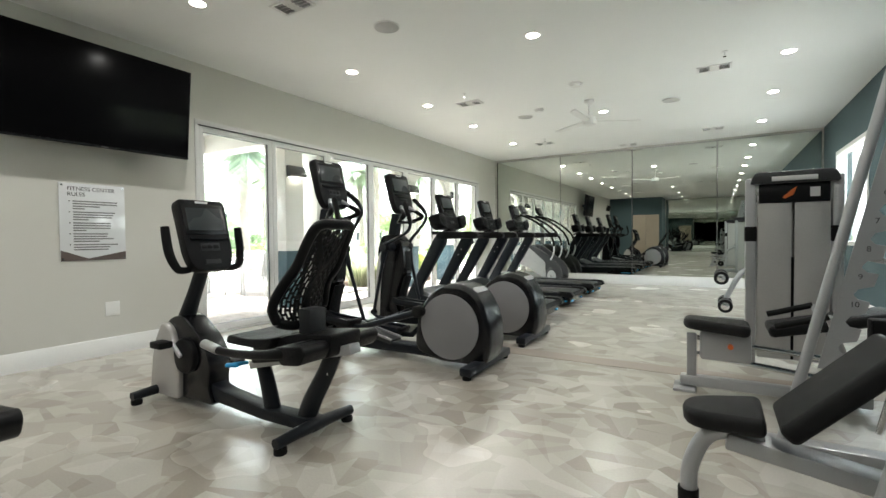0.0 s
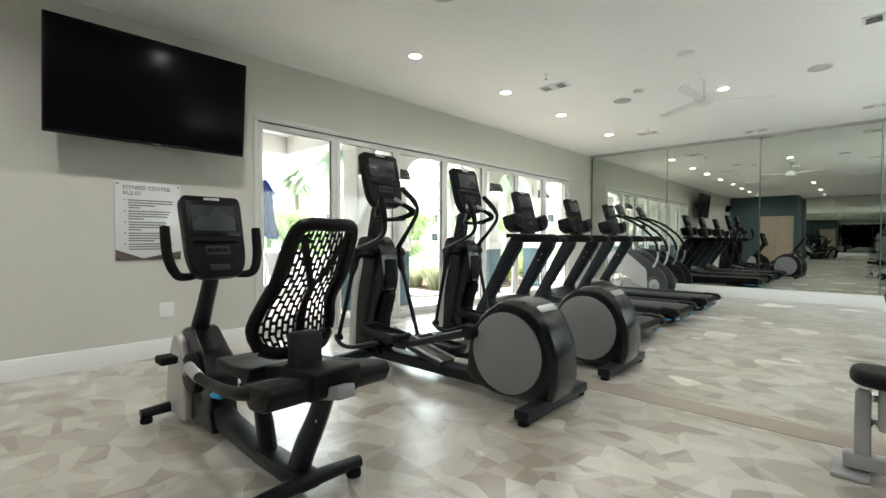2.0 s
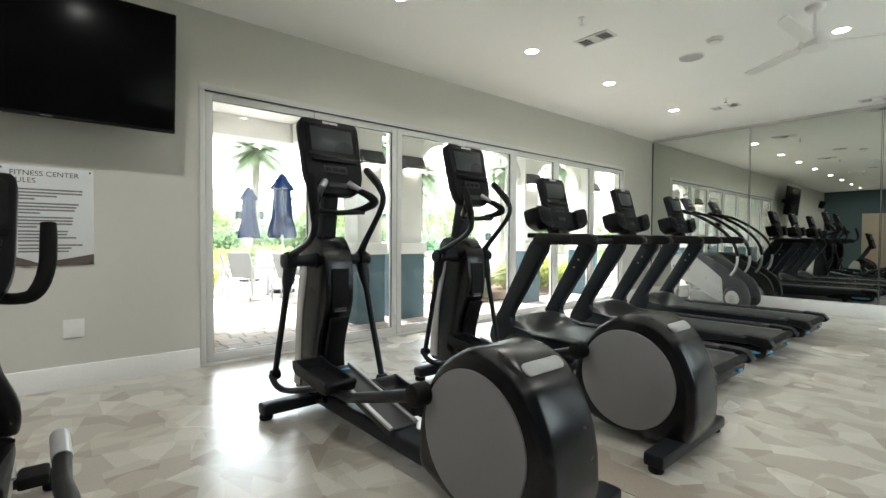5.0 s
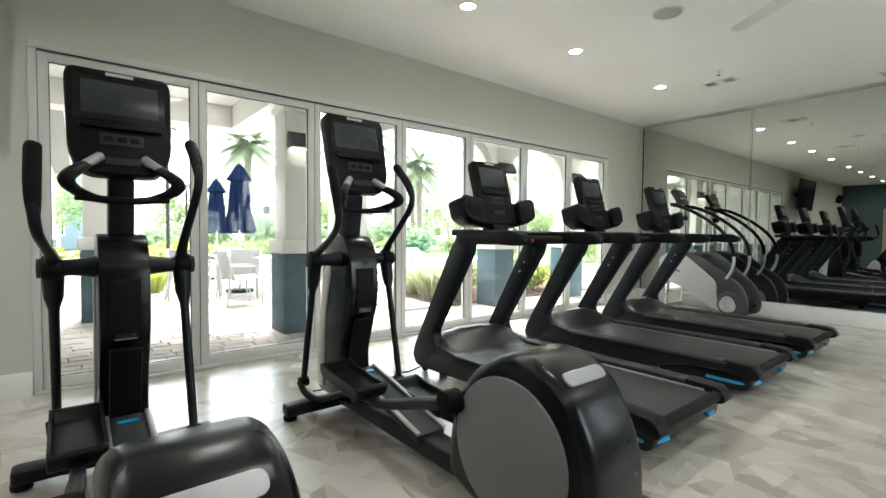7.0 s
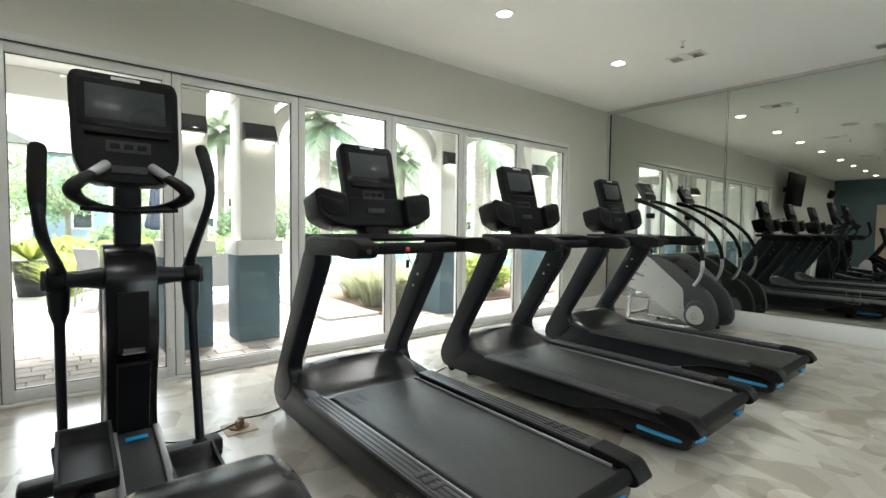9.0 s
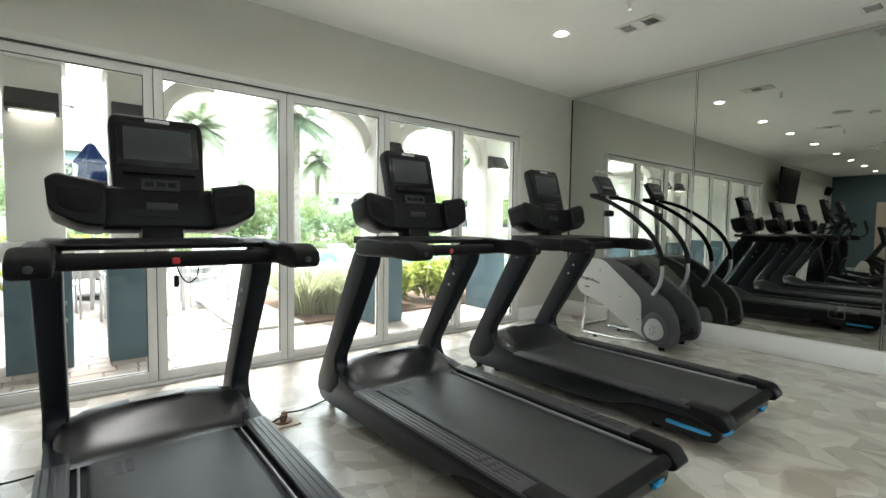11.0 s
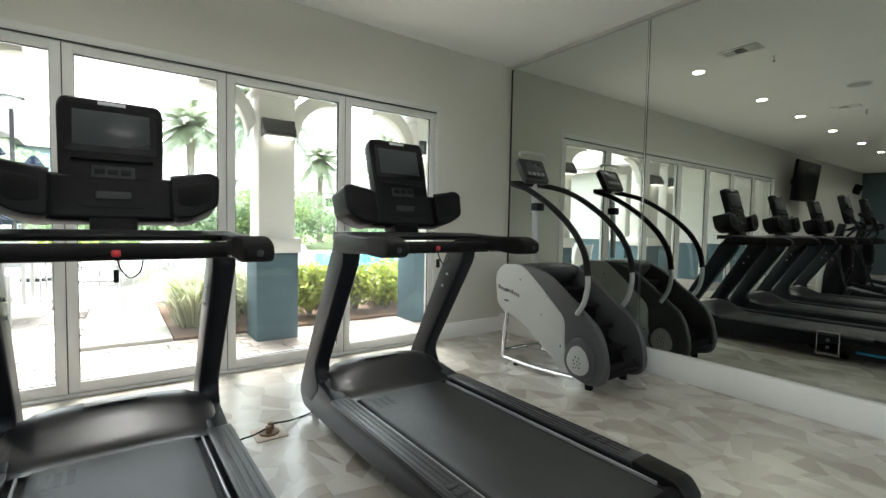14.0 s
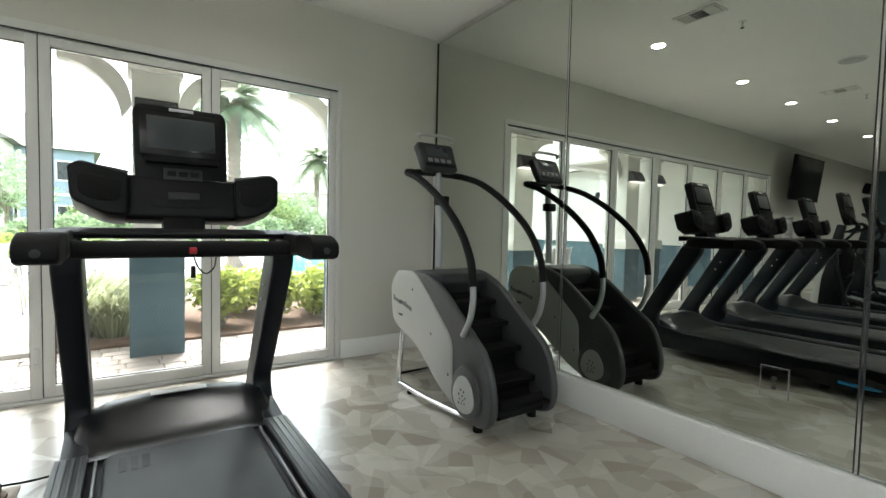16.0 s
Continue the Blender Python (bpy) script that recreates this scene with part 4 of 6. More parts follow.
def recumbent_bike():
    ob = thing("recumbent_bike", "black recumbent exercise bike with slotted mesh backrest", "exercise bike", group="exercise bikes")
    for x, w in ((-0.72, 0.27), (0.68, 0.27)):
        part("stabiliser", T([(x, -w, 0.06), (x, 0, 0.07), (x, w, 0.06)], [0.028, 0.036, 0.028], sides=12, up=(0, 0, 1)), CHAR, ob)
        for s in (-1, 1):
            part("foot", D((x, s * (w - 0.03), 0.017), "z", 0.034, 0.034, bevel=0.008, sides=14), RUBBER, ob)
    part("main_beam", P(rounded([(-0.66, 0.04), (-0.2, 0.06), (0.3, 0.03), (0.72, 0.035), (0.7, 0.11), (0.3, 0.1), (-0.1, 0.14), (-0.3, 0.2), (-0.66, 0.16)], 0.04), -0.055, 0.055, bevel=0.015), CHAR, ob)
    # front housing
    o = rounded([(-0.80, 0.04, 0.03), (-0.75, 0.38, 0.1), (-0.62, 0.56, 0.08), (-0.46, 0.585, 0.06), (-0.24, 0.44, 0.12), (-0.16, 0.3, 0.1), (-0.2, 0.16, 0.06), (-0.14, 0.04, 0.03)], steps=6)
    part("front_housing", P(o, -0.075, 0.075, bevel=0.03, seg=3), SATIN, ob)
    for s in (-1, 1):
        o = rounded([(-0.81, 0.035, 0.03), (-0.76, 0.36, 0.1), (-0.64, 0.54, 0.05), (-0.54, 0.5, 0.06), (-0.46, 0.3, 0.1), (-0.47, 0.035, 0.03)], steps=6)
        part("side_cover", P(o, s * 0.06, s * 0.115, bevel=0.02, seg=3), BIKESILVER, ob, "silver grey side cover")
        part("crank_cover", D((-0.40, s * 0.09, 0.33), "y", 0.115, 0.05, bevel=0.015, sides=28), BLACK, ob)
        ca = 0.09 * s
        part("crank_arm", T([(-0.40, s * 0.125, 0.33), (-0.40 + ca, s * 0.135, 0.33 - ca)], 0.014, smooth=False, sides=8), STEEL, ob)
        part("pedal", B(-0.46 + ca, -0.34 + ca, s * 0.15 - 0.0, s * 0.15 + s * 0.09 if s > 0 else -0.15, 0.30 - ca, 0.345 - ca, bevel=0.012) if s > 0 else B(-0.46 + ca, -0.34 + ca, -0.24, -0.15, 0.30 - ca, 0.345 - ca, bevel=0.012), RUBBER, ob)
    part("stem", T([(-0.56, 0, 0.52), (-0.44, 0, 0.72), (-0.31, 0, 0.95)], [0.055, 0.045, 0.042], sides=14), CHAR, ob)
    console("console", ob, pose(-0.21, 0, 0.885, 0, -17, 0), 0.325, 0.475, d=0.07)
    for s in (-1, 1):
        part("hand_bar", T([(-0.3, s * 0.05, 0.90), (-0.28, s * 0.17, 0.89), (-0.27, s * 0.215, 0.92), (-0.29, s * 0.24, 1.0), (-0.31, s * 0.245, 1.1), (-0.32, s * 0.245, 1.16)], [0.018, 0.022, 0.025, 0.026, 0.026, 0.024], sides=12), RUBBER, ob, "upswept black hand bar")
    # seat carriage
    rail = bmesh.new()
    box(rail, -0.41, 0.41, -0.04, 0.04, -0.025, 0.025, bevel=0.006, m=pose(0.57, 0, 0.425, 0, -13, 0))
    part("seat_rail", rail, STEEL, ob, "bright slanted steel seat rail")
    part("front_post", T([(0.33, 0, 0.08), (0.29, 0, 0.22), (0.24, 0, 0.36)], [0.058, 0.055, 0.05], sides=12, squash=0.7), CHAR, ob)
    part("rear_post", T([(0.6, 0, 0.08), (0.66, 0, 0.2), (0.76, 0, 0.36), (0.82, 0, 0.48)], [0.06, 0.058, 0.052, 0.05], sides=12, squash=0.7), CHAR, ob)
    part("post_label", B(0.795, 0.8, -0.03, 0.03, 0.36, 0.4, bevel=0.001), PALETEXT, ob)
    part("blue_lever", T([(0.2, -0.07, 0.36), (0.2, -0.2, 0.375), (0.29, -0.2, 0.385)], 0.011, sides=8), BLUE, ob, "blue seat adjusting lever")
    part("carriage", P(rounded([(0.28, 0.37), (0.9, 0.48), (0.92, 0.60), (0.6, 0.57), (0.3, 0.47)], 0.03), -0.11, 0.11, bevel=0.015), BLACK, ob)
    o = rounded([(0.15, 0.49, 0.03), (0.5, 0.485, 0.02), (0.54, 0.555, 0.03), (0.34, 0.53, 0.06), (0.17, 0.54, 0.03)])
    part("seat_cushion", P(o, -0.175, 0.175, bevel=0.022, seg=3), VINYL, ob, "padded black vinyl seat")
    for s in (-1, 1):
        part("seat_arm", T([(0.78, s * 0.11, 0.53), (0.74, s * 0.25, 0.52), (0.6, s * 0.285, 0.5), (0.4, s * 0.275, 0.48), (0.24, s * 0.275, 0.48), (0.1, s * 0.27, 0.5)], [0.035, 0.03, 0.024, 0.022, 0.022, 0.022], sides=12), BLACK, ob)
        part("pulse_grip", T([(0.24, s * 0.275, 0.48), (0.1, s * 0.27, 0.5)], 0.025, smooth=False, sides=12), STEEL, ob, "steel pulse grip")
        part("arm_box", P(rounded([(0.68, 0.545), (0.88, 0.57), (0.905, 0.54), (0.87, 0.475), (0.73, 0.46)], 0.03), min(s * 0.09, s * 0.275), max(s * 0.09, s * 0.275), bevel=0.02, seg=3), BLACK, ob, "open moulded side tray")
    part("lumbar_box", B(0.62, 0.71, -0.06, 0.06, 0.56, 0.705, bevel=0.012), DARKGREY, ob)
    # slotted backrest: outer hoop, ribs and staggered rungs on a gently curved sheet
    def back(u, v):
        """u across -1..1, v up 0..1"""
        half = 0.168 - 0.036 * v + 0.022 * math.sin(min(1.0, v / 0.42) * math.pi) - 0.04 * max(0.0, 1 - v / 0.14) ** 2 - 0.02 * max(0.0, (v - 0.86) / 0.14) ** 2
        x = 0.605 + 0.23 * v + 0.075 * (v - 0.35) ** 2 - 0.05 * math.sin(min(1.0, v / 0.6) * math.pi)
        return (x - 0.045 * u * u * (1 - 0.5 * v), u * half, 0.615 + 0.535 * v)
    hoop = [back(-1, v) for v in (0.04, 0.2, 0.4, 0.6, 0.8, 0.95)] + [back(u, 1.0) for u in (-0.8, 0, 0.8)] + [back(1, v) for v in (0.95, 0.8, 0.6, 0.4, 0.2, 0.04)] + [back(u, 0.0) for u in (0.7, 0, -0.7)] + [back(-1, 0.04)]
    part("back_frame", T(hoop, 0.027, sides=10, caps=True, up=(0, 0.3, 1)), BLACK, ob, "moulded black backrest frame")
    web = bmesh.new()
    N = 15
    us = [-0.93 + 1.86 * k / (N - 1) for k in range(N)]
    def strip(a0, a1, b0, b1, v0, v1, steps, th=0.007):
        rows = []
        for k in range(steps + 1):
            v = v0 + (v1 - v0) * k / steps
            f = k / steps
            ua, ub = a0 + (b0 - a0) * f, a1 + (b1 - a1) * f
            p, q = Vector(back(ua, v)), Vector(back(ub, v))
            rows.append([web.verts.new(p), web.verts.new(q), web.verts.new(q + Vector((th, 0, 0))), web.verts.new(p + Vector((th, 0, 0)))])
        for r0, r1 in zip(rows, rows[1:]):
            for j in range(4):
                web.faces.new((r0[j], r0[(j + 1) % 4], r1[(j + 1) % 4], r1[j]))
        web.faces.new(rows[0])
        web.faces.new(list(reversed(rows[-1])))
    for u in us:
        strip(u - 0.022, u + 0.022, u - 0.022, u + 0.022, 0.02, 0.97, 8)
    for k in range(N - 1):
        for r in range(11):
            v = 0.06 + r * 0.085 + (0.042 if k % 2 else 0)
            if v < 0.95:
                strip(us[k], us[k + 1], us[k], us[k + 1], v, v + 0.026, 1)
    strip(-0.09, 0.09, -0.07, 0.07, 0.02, 0.55, 4, 0.013)
    strip(-0.1, 0.06, -0.86, -0.66, 0.52, 0.93, 4, 0.013)
    strip(-0.06, 0.1, 0.66, 0.86, 0.52, 0.93, 4, 0.013)
    part("mesh_back", web, BLACK, ob, "slotted black plastic mesh")
    return ob


rb = recumbent_bike()
rb.matrix_basis = pose(-2.37, 1.81, 0)
copy_thing(rb, pose(-2.52, 0.3, 0))


def stair_climber():
    ob = thing("stair_climber", "grey stair climber with curved black handrails", "stair climber", pose(-3.27, 10.36, 0))
    W = 0.27
    side = [(-0.60, 0.50, 0.08), (-0.63, 0.80, 0.08), (-0.50, 0.885, 0.08), (-0.22, 0.89, 0.06), (0.0, 0.82, 0.1), (0.58, 0.46, 0.12), (0.66, 0.27, 0.12), (0.61, 0.08, 0.1), (0.46, 0.03, 0.1), (0.28, 0.07, 0.1), (0.06, 0.2, 0.1), (-0.25, 0.36, 0.1)]
    for s in (-1, 1):
        shell = part("side_shell", P(rounded(side, steps=6), s * (W - 0.055), s * W, bevel=0.025, seg=3), SHELLGREY, ob, "mid-grey moulded side shell")
        o = rounded([(-0.605, 0.50, 0.08), (-0.635, 0.79, 0.08), (-0.52, 0.89, 0.07), (-0.34, 0.88, 0.06), (-0.1, 0.72, 0.1), (0.2, 0.5, 0.12), (0.19, 0.34, 0.1), (0.3, 0.1, 0.06), (0.08, 0.185, 0.1), (-0.25, 0.355, 0.1)], steps=6)
        part("side_panel", P(o, s * (W - 0.03), s * (W + 0.012), bevel=0.014, seg=3), PANELGREY, shell, "light silver grey side panel")
        ring = part("hub_ring", D((0.37, s * (W - 0.005), 0.245), "y", 0.165, 0.05, bevel=0.014, sides=36), SHELLGREY, shell)
        hub = part("hub_cap", D((0.365, s * (W + 0.022), 0.245), "y", 0.118, 0.014, bevel=0.005, sides=36), PANELGREY, shell, "pale round hub cap")
        holes = bmesh.new()
        for k, (dx, dz) in enumerate(((-0.02, 0.05), (0.015, 0.045), (-0.04, 0.02), (0.0, 0.02), (0.03, 0.01), (-0.03, -0.01), (0.005, -0.012), (-0.01, -0.04), (0.022, -0.035), (-0.04, -0.045))):
            disc(holes, (0.365 + dx, s * (W + 0.029), 0.245 + dz), "y", 0.007, 0.002, sides=8)
        part("hub_holes", holes, RUBBER, shell)
        marks = bmesh.new()
        for k in range(9):
            x = -0.585 + k * 0.025
            box(marks, x, x + 0.017, s * (W + 0.0125), s * (W + 0.0135), 0.655 - 0.006 * k - (0.0 if k not in (0, 5) else -0.0), 0.683 - 0.006 * k + (0.01 if k in (0, 5) else 0))
        part("name_marks", marks, TEXT, shell, "dark slanted lettering bars")
        bolts = bmesh.new()
        for x, z in ((-0.36, 0.76), (-0.08, 0.5), (0.16, 0.32), (-0.5, 0.56)):
            disc(bolts, (x, s * (W + 0.013), z), "y", 0.008, 0.004, sides=10)
        part("screws", bolts, TEXT, shell)
    o = rounded([(-0.58, 0.5), (-0.6, 0.84), (-0.45, 0.89), (-0.14, 0.88), (-0.1, 0.83), (-0.4, 0.5)], 0.05)
    part("front_deck", P(o, -(W - 0.08), W - 0.08, bevel=0.01), DARKGREY, ob)
    for k in range(5):
        x, z = -0.1 + k * 0.155, 0.70 - k * 0.125
        part("step", P(rounded([(x - 0.1, z - 0.03), (x + 0.1, z - 0.03), (x + 0.105, z), (x - 0.1, z + 0.005)], 0.008), -(W - 0.056), W - 0.056, bevel=0.006), RUBBER, ob, "ribbed black step")
        part("riser", P([(x - 0.1, z), (x - 0.085, z), (x - 0.075, z + 0.11), (x - 0.09, z + 0.11)], -(W - 0.09), W - 0.09), BLACK, ob)
    part("inner_cowl", P(rounded([(-0.4, 0.5), (-0.2, 0.76), (0.5, 0.2), (0.59, 0.28), (0.6, 0.12), (0.4, 0.06), (0.1, 0.18)], 0.03), -(W - 0.1), W - 0.1), RUBBER, ob)
    for ob_part in [ob] + list(ob.children_recursive):
        if ob_part.type == "MESH":
            for v in ob_part.data.vertices:
                if v.co.x > -0.3:
                    u = min(1.0, (v.co.x + 0.3) / 0.66)
                    v.co.z -= 0.055 * u * max(0.0, min(1.0, (v.co.z - 0.05) / 0.2)) * max(0.0, min(1.0, (0.5 - v.co.z) / 0.2))
                    v.co.x = -0.3 + (v.co.x + 0.3) * 0.85
                elif v.co.x < -0.5:
                    v.co.x -= 0.045
    # legs
    for s in (-1, 1):
        part("leg_tube", T([(-0.54, s * 0.24, 0.55), (-0.56, s * 0.25, 0.3), (-0.58, s * 0.25, 0.06), (-0.5, s * 0.25, 0.035), (-0.2, s * 0.25, 0.035), (0.2, s * 0.25, 0.06)], 0.02, sides=10), CHROME, ob, "bent chrome leg tube")
        part("foot", D((-0.42, s * 0.25, 0.012), "z", 0.022, 0.024, sides=12), RUBBER, ob)
        part("rear_foot", D((0.32, s * 0.22, 0.018), "z", 0.03, 0.036, sides=12), RUBBER, ob)
    part("cross_tube", T([(-0.575, -0.25, 0.1), (-0.575, 0.25, 0.1)], 0.018, smooth=False, sides=10), CHROME, ob)
    # mast, rails and console
    part("mast", T([(-0.46, 0, 0.9), (-0.465, 0, 1.2), (-0.5, 0, 1.62)], 0.028, sides=14), STEEL, ob)
    part("mast_clamp", B(-0.5, -0.42, -0.035, 0.06, 1.36, 1.43, bevel=0.01), BLACK, ob)
    for s in (-1, 1):
        part("handrail_foam", T([(-0.5, s * 0.02, 1.60), (-0.55, s * 0.16, 1.60), (-0.5, s * 0.26, 1.585), (-0.3, s * 0.275, 1.52), (-0.05, s * 0.28, 1.38), (0.17, s * 0.285, 1.2), (0.29, s * 0.285, 1.02), (0.325, s * 0.285, 0.86)], 0.024, sides=12), RUBBER, ob, "black foam handrail")
        part("handrail_end", T([(0.322, s * 0.285, 0.88), (0.327, s * 0.285, 0.78), (0.30, s * 0.285, 0.66), (0.24, s * 0.285, 0.56)], 0.019, sides=12), STEEL, ob, "bare steel handrail end")
    con = bmesh.new()
    o = rounded([(-0.15, 0.0, 0.03), (0.15, 0.0, 0.03), (0.165, 0.24, 0.04), (-0.165, 0.24, 0.04)])
    m = pose(-0.44, 0, 1.62, 0, -28, 0) @ pose(0, 0, 0, 0, 0, 90)
    prism(con, o, 0.0, 0.06, bevel=0.015, seg=3, m=m)
    cs = part("console", con, DARKGREY, ob, "small dark grey console")
    m2 = pose(-0.44, 0, 1.62, 0, -28, 0)
    def face(nm, a, b, z0, z1, mt, pr):
        t = bmesh.new()
        box(t, 0, pr, a, b, z0, z1, bevel=0.002, m=m2)
        part(nm, t, mt, cs)
    face("display", -0.09, 0.09, 0.12, 0.2, SCREEN, 0.005)
    for k in range(4):
        face("key", -0.1 + k * 0.055, -0.065 + k * 0.055, 0.065, 0.095, GREY, 0.008)
    face("key_panel", -0.13, 0.13, 0.03, 0.055, BLACK, 0.005)
    part("top_rim", T([(-0.54, -0.14, 1.85), (-0.53, -0.15, 1.875), (-0.535, 0, 1.885), (-0.53, 0.15, 1.875), (-0.54, 0.14, 1.85)], 0.012, sides=8, up=(1, 0, 0)), LIGHTGREY, cs)
    return ob


stair_climber()

# ---- outside: porch, paving, planting, pool deck ----
G = -0.03
PAVER = mat("tumbled_paver", (0.35, 0.30, 0.275), 0.85, vary=0.14, grain=60, bump=0.1, blotch=4, random_tone=0.16)
MORTAR = mat("sand_joint", (0.19, 0.165, 0.145), 0.95, vary=0.15, grain=90, bump=0.1)
DECK = mat("pale_concrete", (0.44, 0.425, 0.40), 0.85, vary=0.08, grain=30, bump=0.06)
LAWN = mat("lawn_ground", (0.10, 0.14, 0.05), 0.95, vary=0.25, grain=20, bump=0.1)
MULCH = mat("brown_mulch", (0.13, 0.075, 0.05), 0.95, vary=0.35, grain=60, bump=0.3)
TEALBASE = mat("teal_stucco", (0.075, 0.125, 0.15), 0.8, vary=0.07, grain=70, bump=0.08, spec=0.2)
STUCCO = mat("white_stucco", (0.72, 0.71, 0.68), 0.85, vary=0.05, grain=80, bump=0.1)
BLACKMETAL = mat("black_metal", (0.02, 0.02, 0.022), 0.5, spec=0.25)
NAVY = mat("navy_canvas", (0.0035, 0.010, 0.034), 0.9, vary=0.15, grain=120, bump=0.08, spec=0.05)
WOODWHITE = mat("pale_grey_furniture_metal", (0.42, 0.42, 0.41), 0.45)
SLING = mat("grey_sling_fabric", (0.33, 0.33, 0.33), 0.8, vary=0.1, grain=300, bump=0.05)
WATER = mat("pool_water", (0.10, 0.42, 0.48), 0.06, vary=0.1, grain=3, bump=0.05)
TRUNK = mat("palm_bark", (0.27, 0.23, 0.19), 0.95, vary=0.3, grain=30, bump=0.4)
BLUEHOUSE = mat("slate_blue_siding", (0.27, 0.35, 0.43), 0.8, vary=0.05)
ROOF = mat("grey_shingle", (0.20, 0.19, 0.18), 0.9, vary=0.15, grain=40, bump=0.1)


def leaf_mat(name, a, b):
    m = bpy.data.materials.new(name)
    m.use_nodes = True
    n, l = m.node_tree.nodes, m.node_tree.links
    p = n["Principled BSDF"]
    geo, ramp = n.new("ShaderNodeNewGeometry"), n.new("ShaderNodeValToRGB")
    ramp.color_ramp.elements[0].color, ramp.color_ramp.elements[1].color = (*a, 1), (*b, 1)
    l.new(geo.outputs["Random Per Island"], ramp.inputs[0])
    l.new(ramp.outputs[0], p.inputs["Base Color"])
    p.inputs["Roughness"].default_value = 0.55
    tr, mix = n.new("ShaderNodeBsdfTranslucent"), n.new("ShaderNodeMixShader")
    l.new(ramp.outputs[0], tr.inputs[0])
    mix.inputs[0].default_value = 0.42
    l.new(p.outputs[0], mix.inputs[1])
    l.new(tr.outputs[0], mix.inputs[2])
    l.new(mix.outputs[0], n["Material Output"].inputs[0])
    return m


LEAF = leaf_mat("green_leaves", (0.14, 0.20, 0.07), (0.34, 0.43, 0.19))
LIME = leaf_mat("yellow_green_leaves", (0.18, 0.25, 0.04), (0.47, 0.50, 0.13))
BLADE = leaf_mat("striped_grass_blades", (0.17, 0.21, 0.09), (0.50, 0.50, 0.32))
PALMLEAF = leaf_mat("palm_leaflets", (0.17, 0.21, 0.14), (0.38, 0.42, 0.30))
FAR = leaf_mat("hazy_far_leaves", (0.16, 0.24, 0.13), (0.35, 0.45, 0.26))

structure("ground", B(-400, 400, -400, 400, G - 0.6, G - 0.115), LAWN, "flat grassy ground reaching the horizon", "ground")
structure("pool_deck", B(-22.0, XW - 0.2, -8, 20, G - 0.115, G - 0.034), DECK, "sunlit pale concrete pool deck", "pavement")
# unseen pale slab, added to throw daylight up through the east windows
structure("east_walk", B(XE + 0.2, 16, -10, 16, G - 0.115, G), DECK, "unseen pale slab added to bounce daylight into the east windows", "pavement")
structure("house_roof", B(XW - 0.2, XE + 0.2, YB - 0.2, YN + 0.2, H + 0.16, H + 0.5), ROOF, "flat roof over the gym", "roof")

# porch
for name, bm, mt, lab in (
    ("porch_ceiling", B(-8.35, XW - 0.2, -1.0, 5.2, 2.98, 3.1), WHITE, "white boarded porch ceiling"),
    ("porch_ceiling_2", B(-6.2, XW - 0.2, 5.2, 13.0, 2.98, 3.1), WHITE, "white boarded porch ceiling"),
    ("porch_beam", B(-6.16, -5.80, 5.0, 13.0, 2.66, 2.98, bevel=0.01), STUCCO, "white porch beam over the columns"),
    ("porch_beam_2", B(-8.26, -7.88, -1.0, 5.4, 2.66, 2.98, bevel=0.01), STUCCO, "white porch beam over the columns"),
    ("porch_beam_3", B(-7.88, -6.16, 5.05, 5.4, 2.66, 2.98, bevel=0.01), STUCCO, "white porch beam over the columns"),
):
    structure(name, bm, mt, lab, "porch")


def column(x, y, brackets=(), sconce=True, size=0.37):
    ob = thing("porch_column", "white stucco porch column on a teal base", "column", pose(x, y, G), group="porch columns")
    h = size / 2
    part("column_base", B(-h - 0.03, h + 0.03, -h - 0.03, h + 0.03, -0.003, 0.92, bevel=0.006), TEALBASE, ob, "teal stucco base")
    part("cap_band", B(-h - 0.055, h + 0.055, -h - 0.055, h + 0.055, 0.92, 1.08, bevel=0.008), STUCCO, ob)
    part("shaft", B(-h, h, -h, h, 1.08, 2.69, bevel=0.006), STUCCO, ob)
    part("capital", B(-h - 0.03, h + 0.03, -h - 0.03, h + 0.03, 2.55, 2.63, bevel=0.01), STUCCO, ob)
    for s in brackets:
        n = 10
        arc = [(0.52 - 0.44 * math.sin(math.pi / 2 * k / n), 2.58 - 0.44 + 0.44 * math.cos(math.pi / 2 * k / n)) for k in range(1, n + 1)]
        outer = [(0.40 - 0.40 * math.sin(math.pi / 2 * (n - k) / n), 2.28 + 0.40 * math.cos(math.pi / 2 * (n - k) / n)) for k in range(n + 1)]
        shape = arc[::-1] + [(0.52, 2.58), (0.52, 2.69), (0.41, 2.69)] + outer[::-1][1:]
        b = bmesh.new()
        prism(b, shape, -0.07, 0.07, bevel=0.006, m=pose(0, s * h, 0, 0, 0, 90 if s > 0 else -90))
        part("arch_bracket", b, STUCCO, ob, "curved white arch bracket")
    if sconce:
        lamp = thing("wall_sconce", "black wedge wall sconce on a porch column", "wall lamp", pose(x + h + 0.002, y, G + 2.12), group="porch sconces")
        part("sconce_body", P([(0.0, 0.0), (0.115, 0.015), (0.125, 0.05), (0.05, 0.185), (0.0, 0.19)], -0.165, 0.165, bevel=0.006), BLACKMETAL, lamp)
        part("sconce_lens", B(0.015, 0.1, -0.14, 0.14, -0.004, 0.001), LENS, lamp, "lit pale lens")
    return ob


column(-5.99, 5.29)
column(-5.99, 5.97, (1,))
column(-5.99, 8.66, (-1, 1))
column(-5.99, 10.58, (-1, 1))
column(-5.99, 12.9, (-1,))
column(-8.06, 3.48, sconce=False)
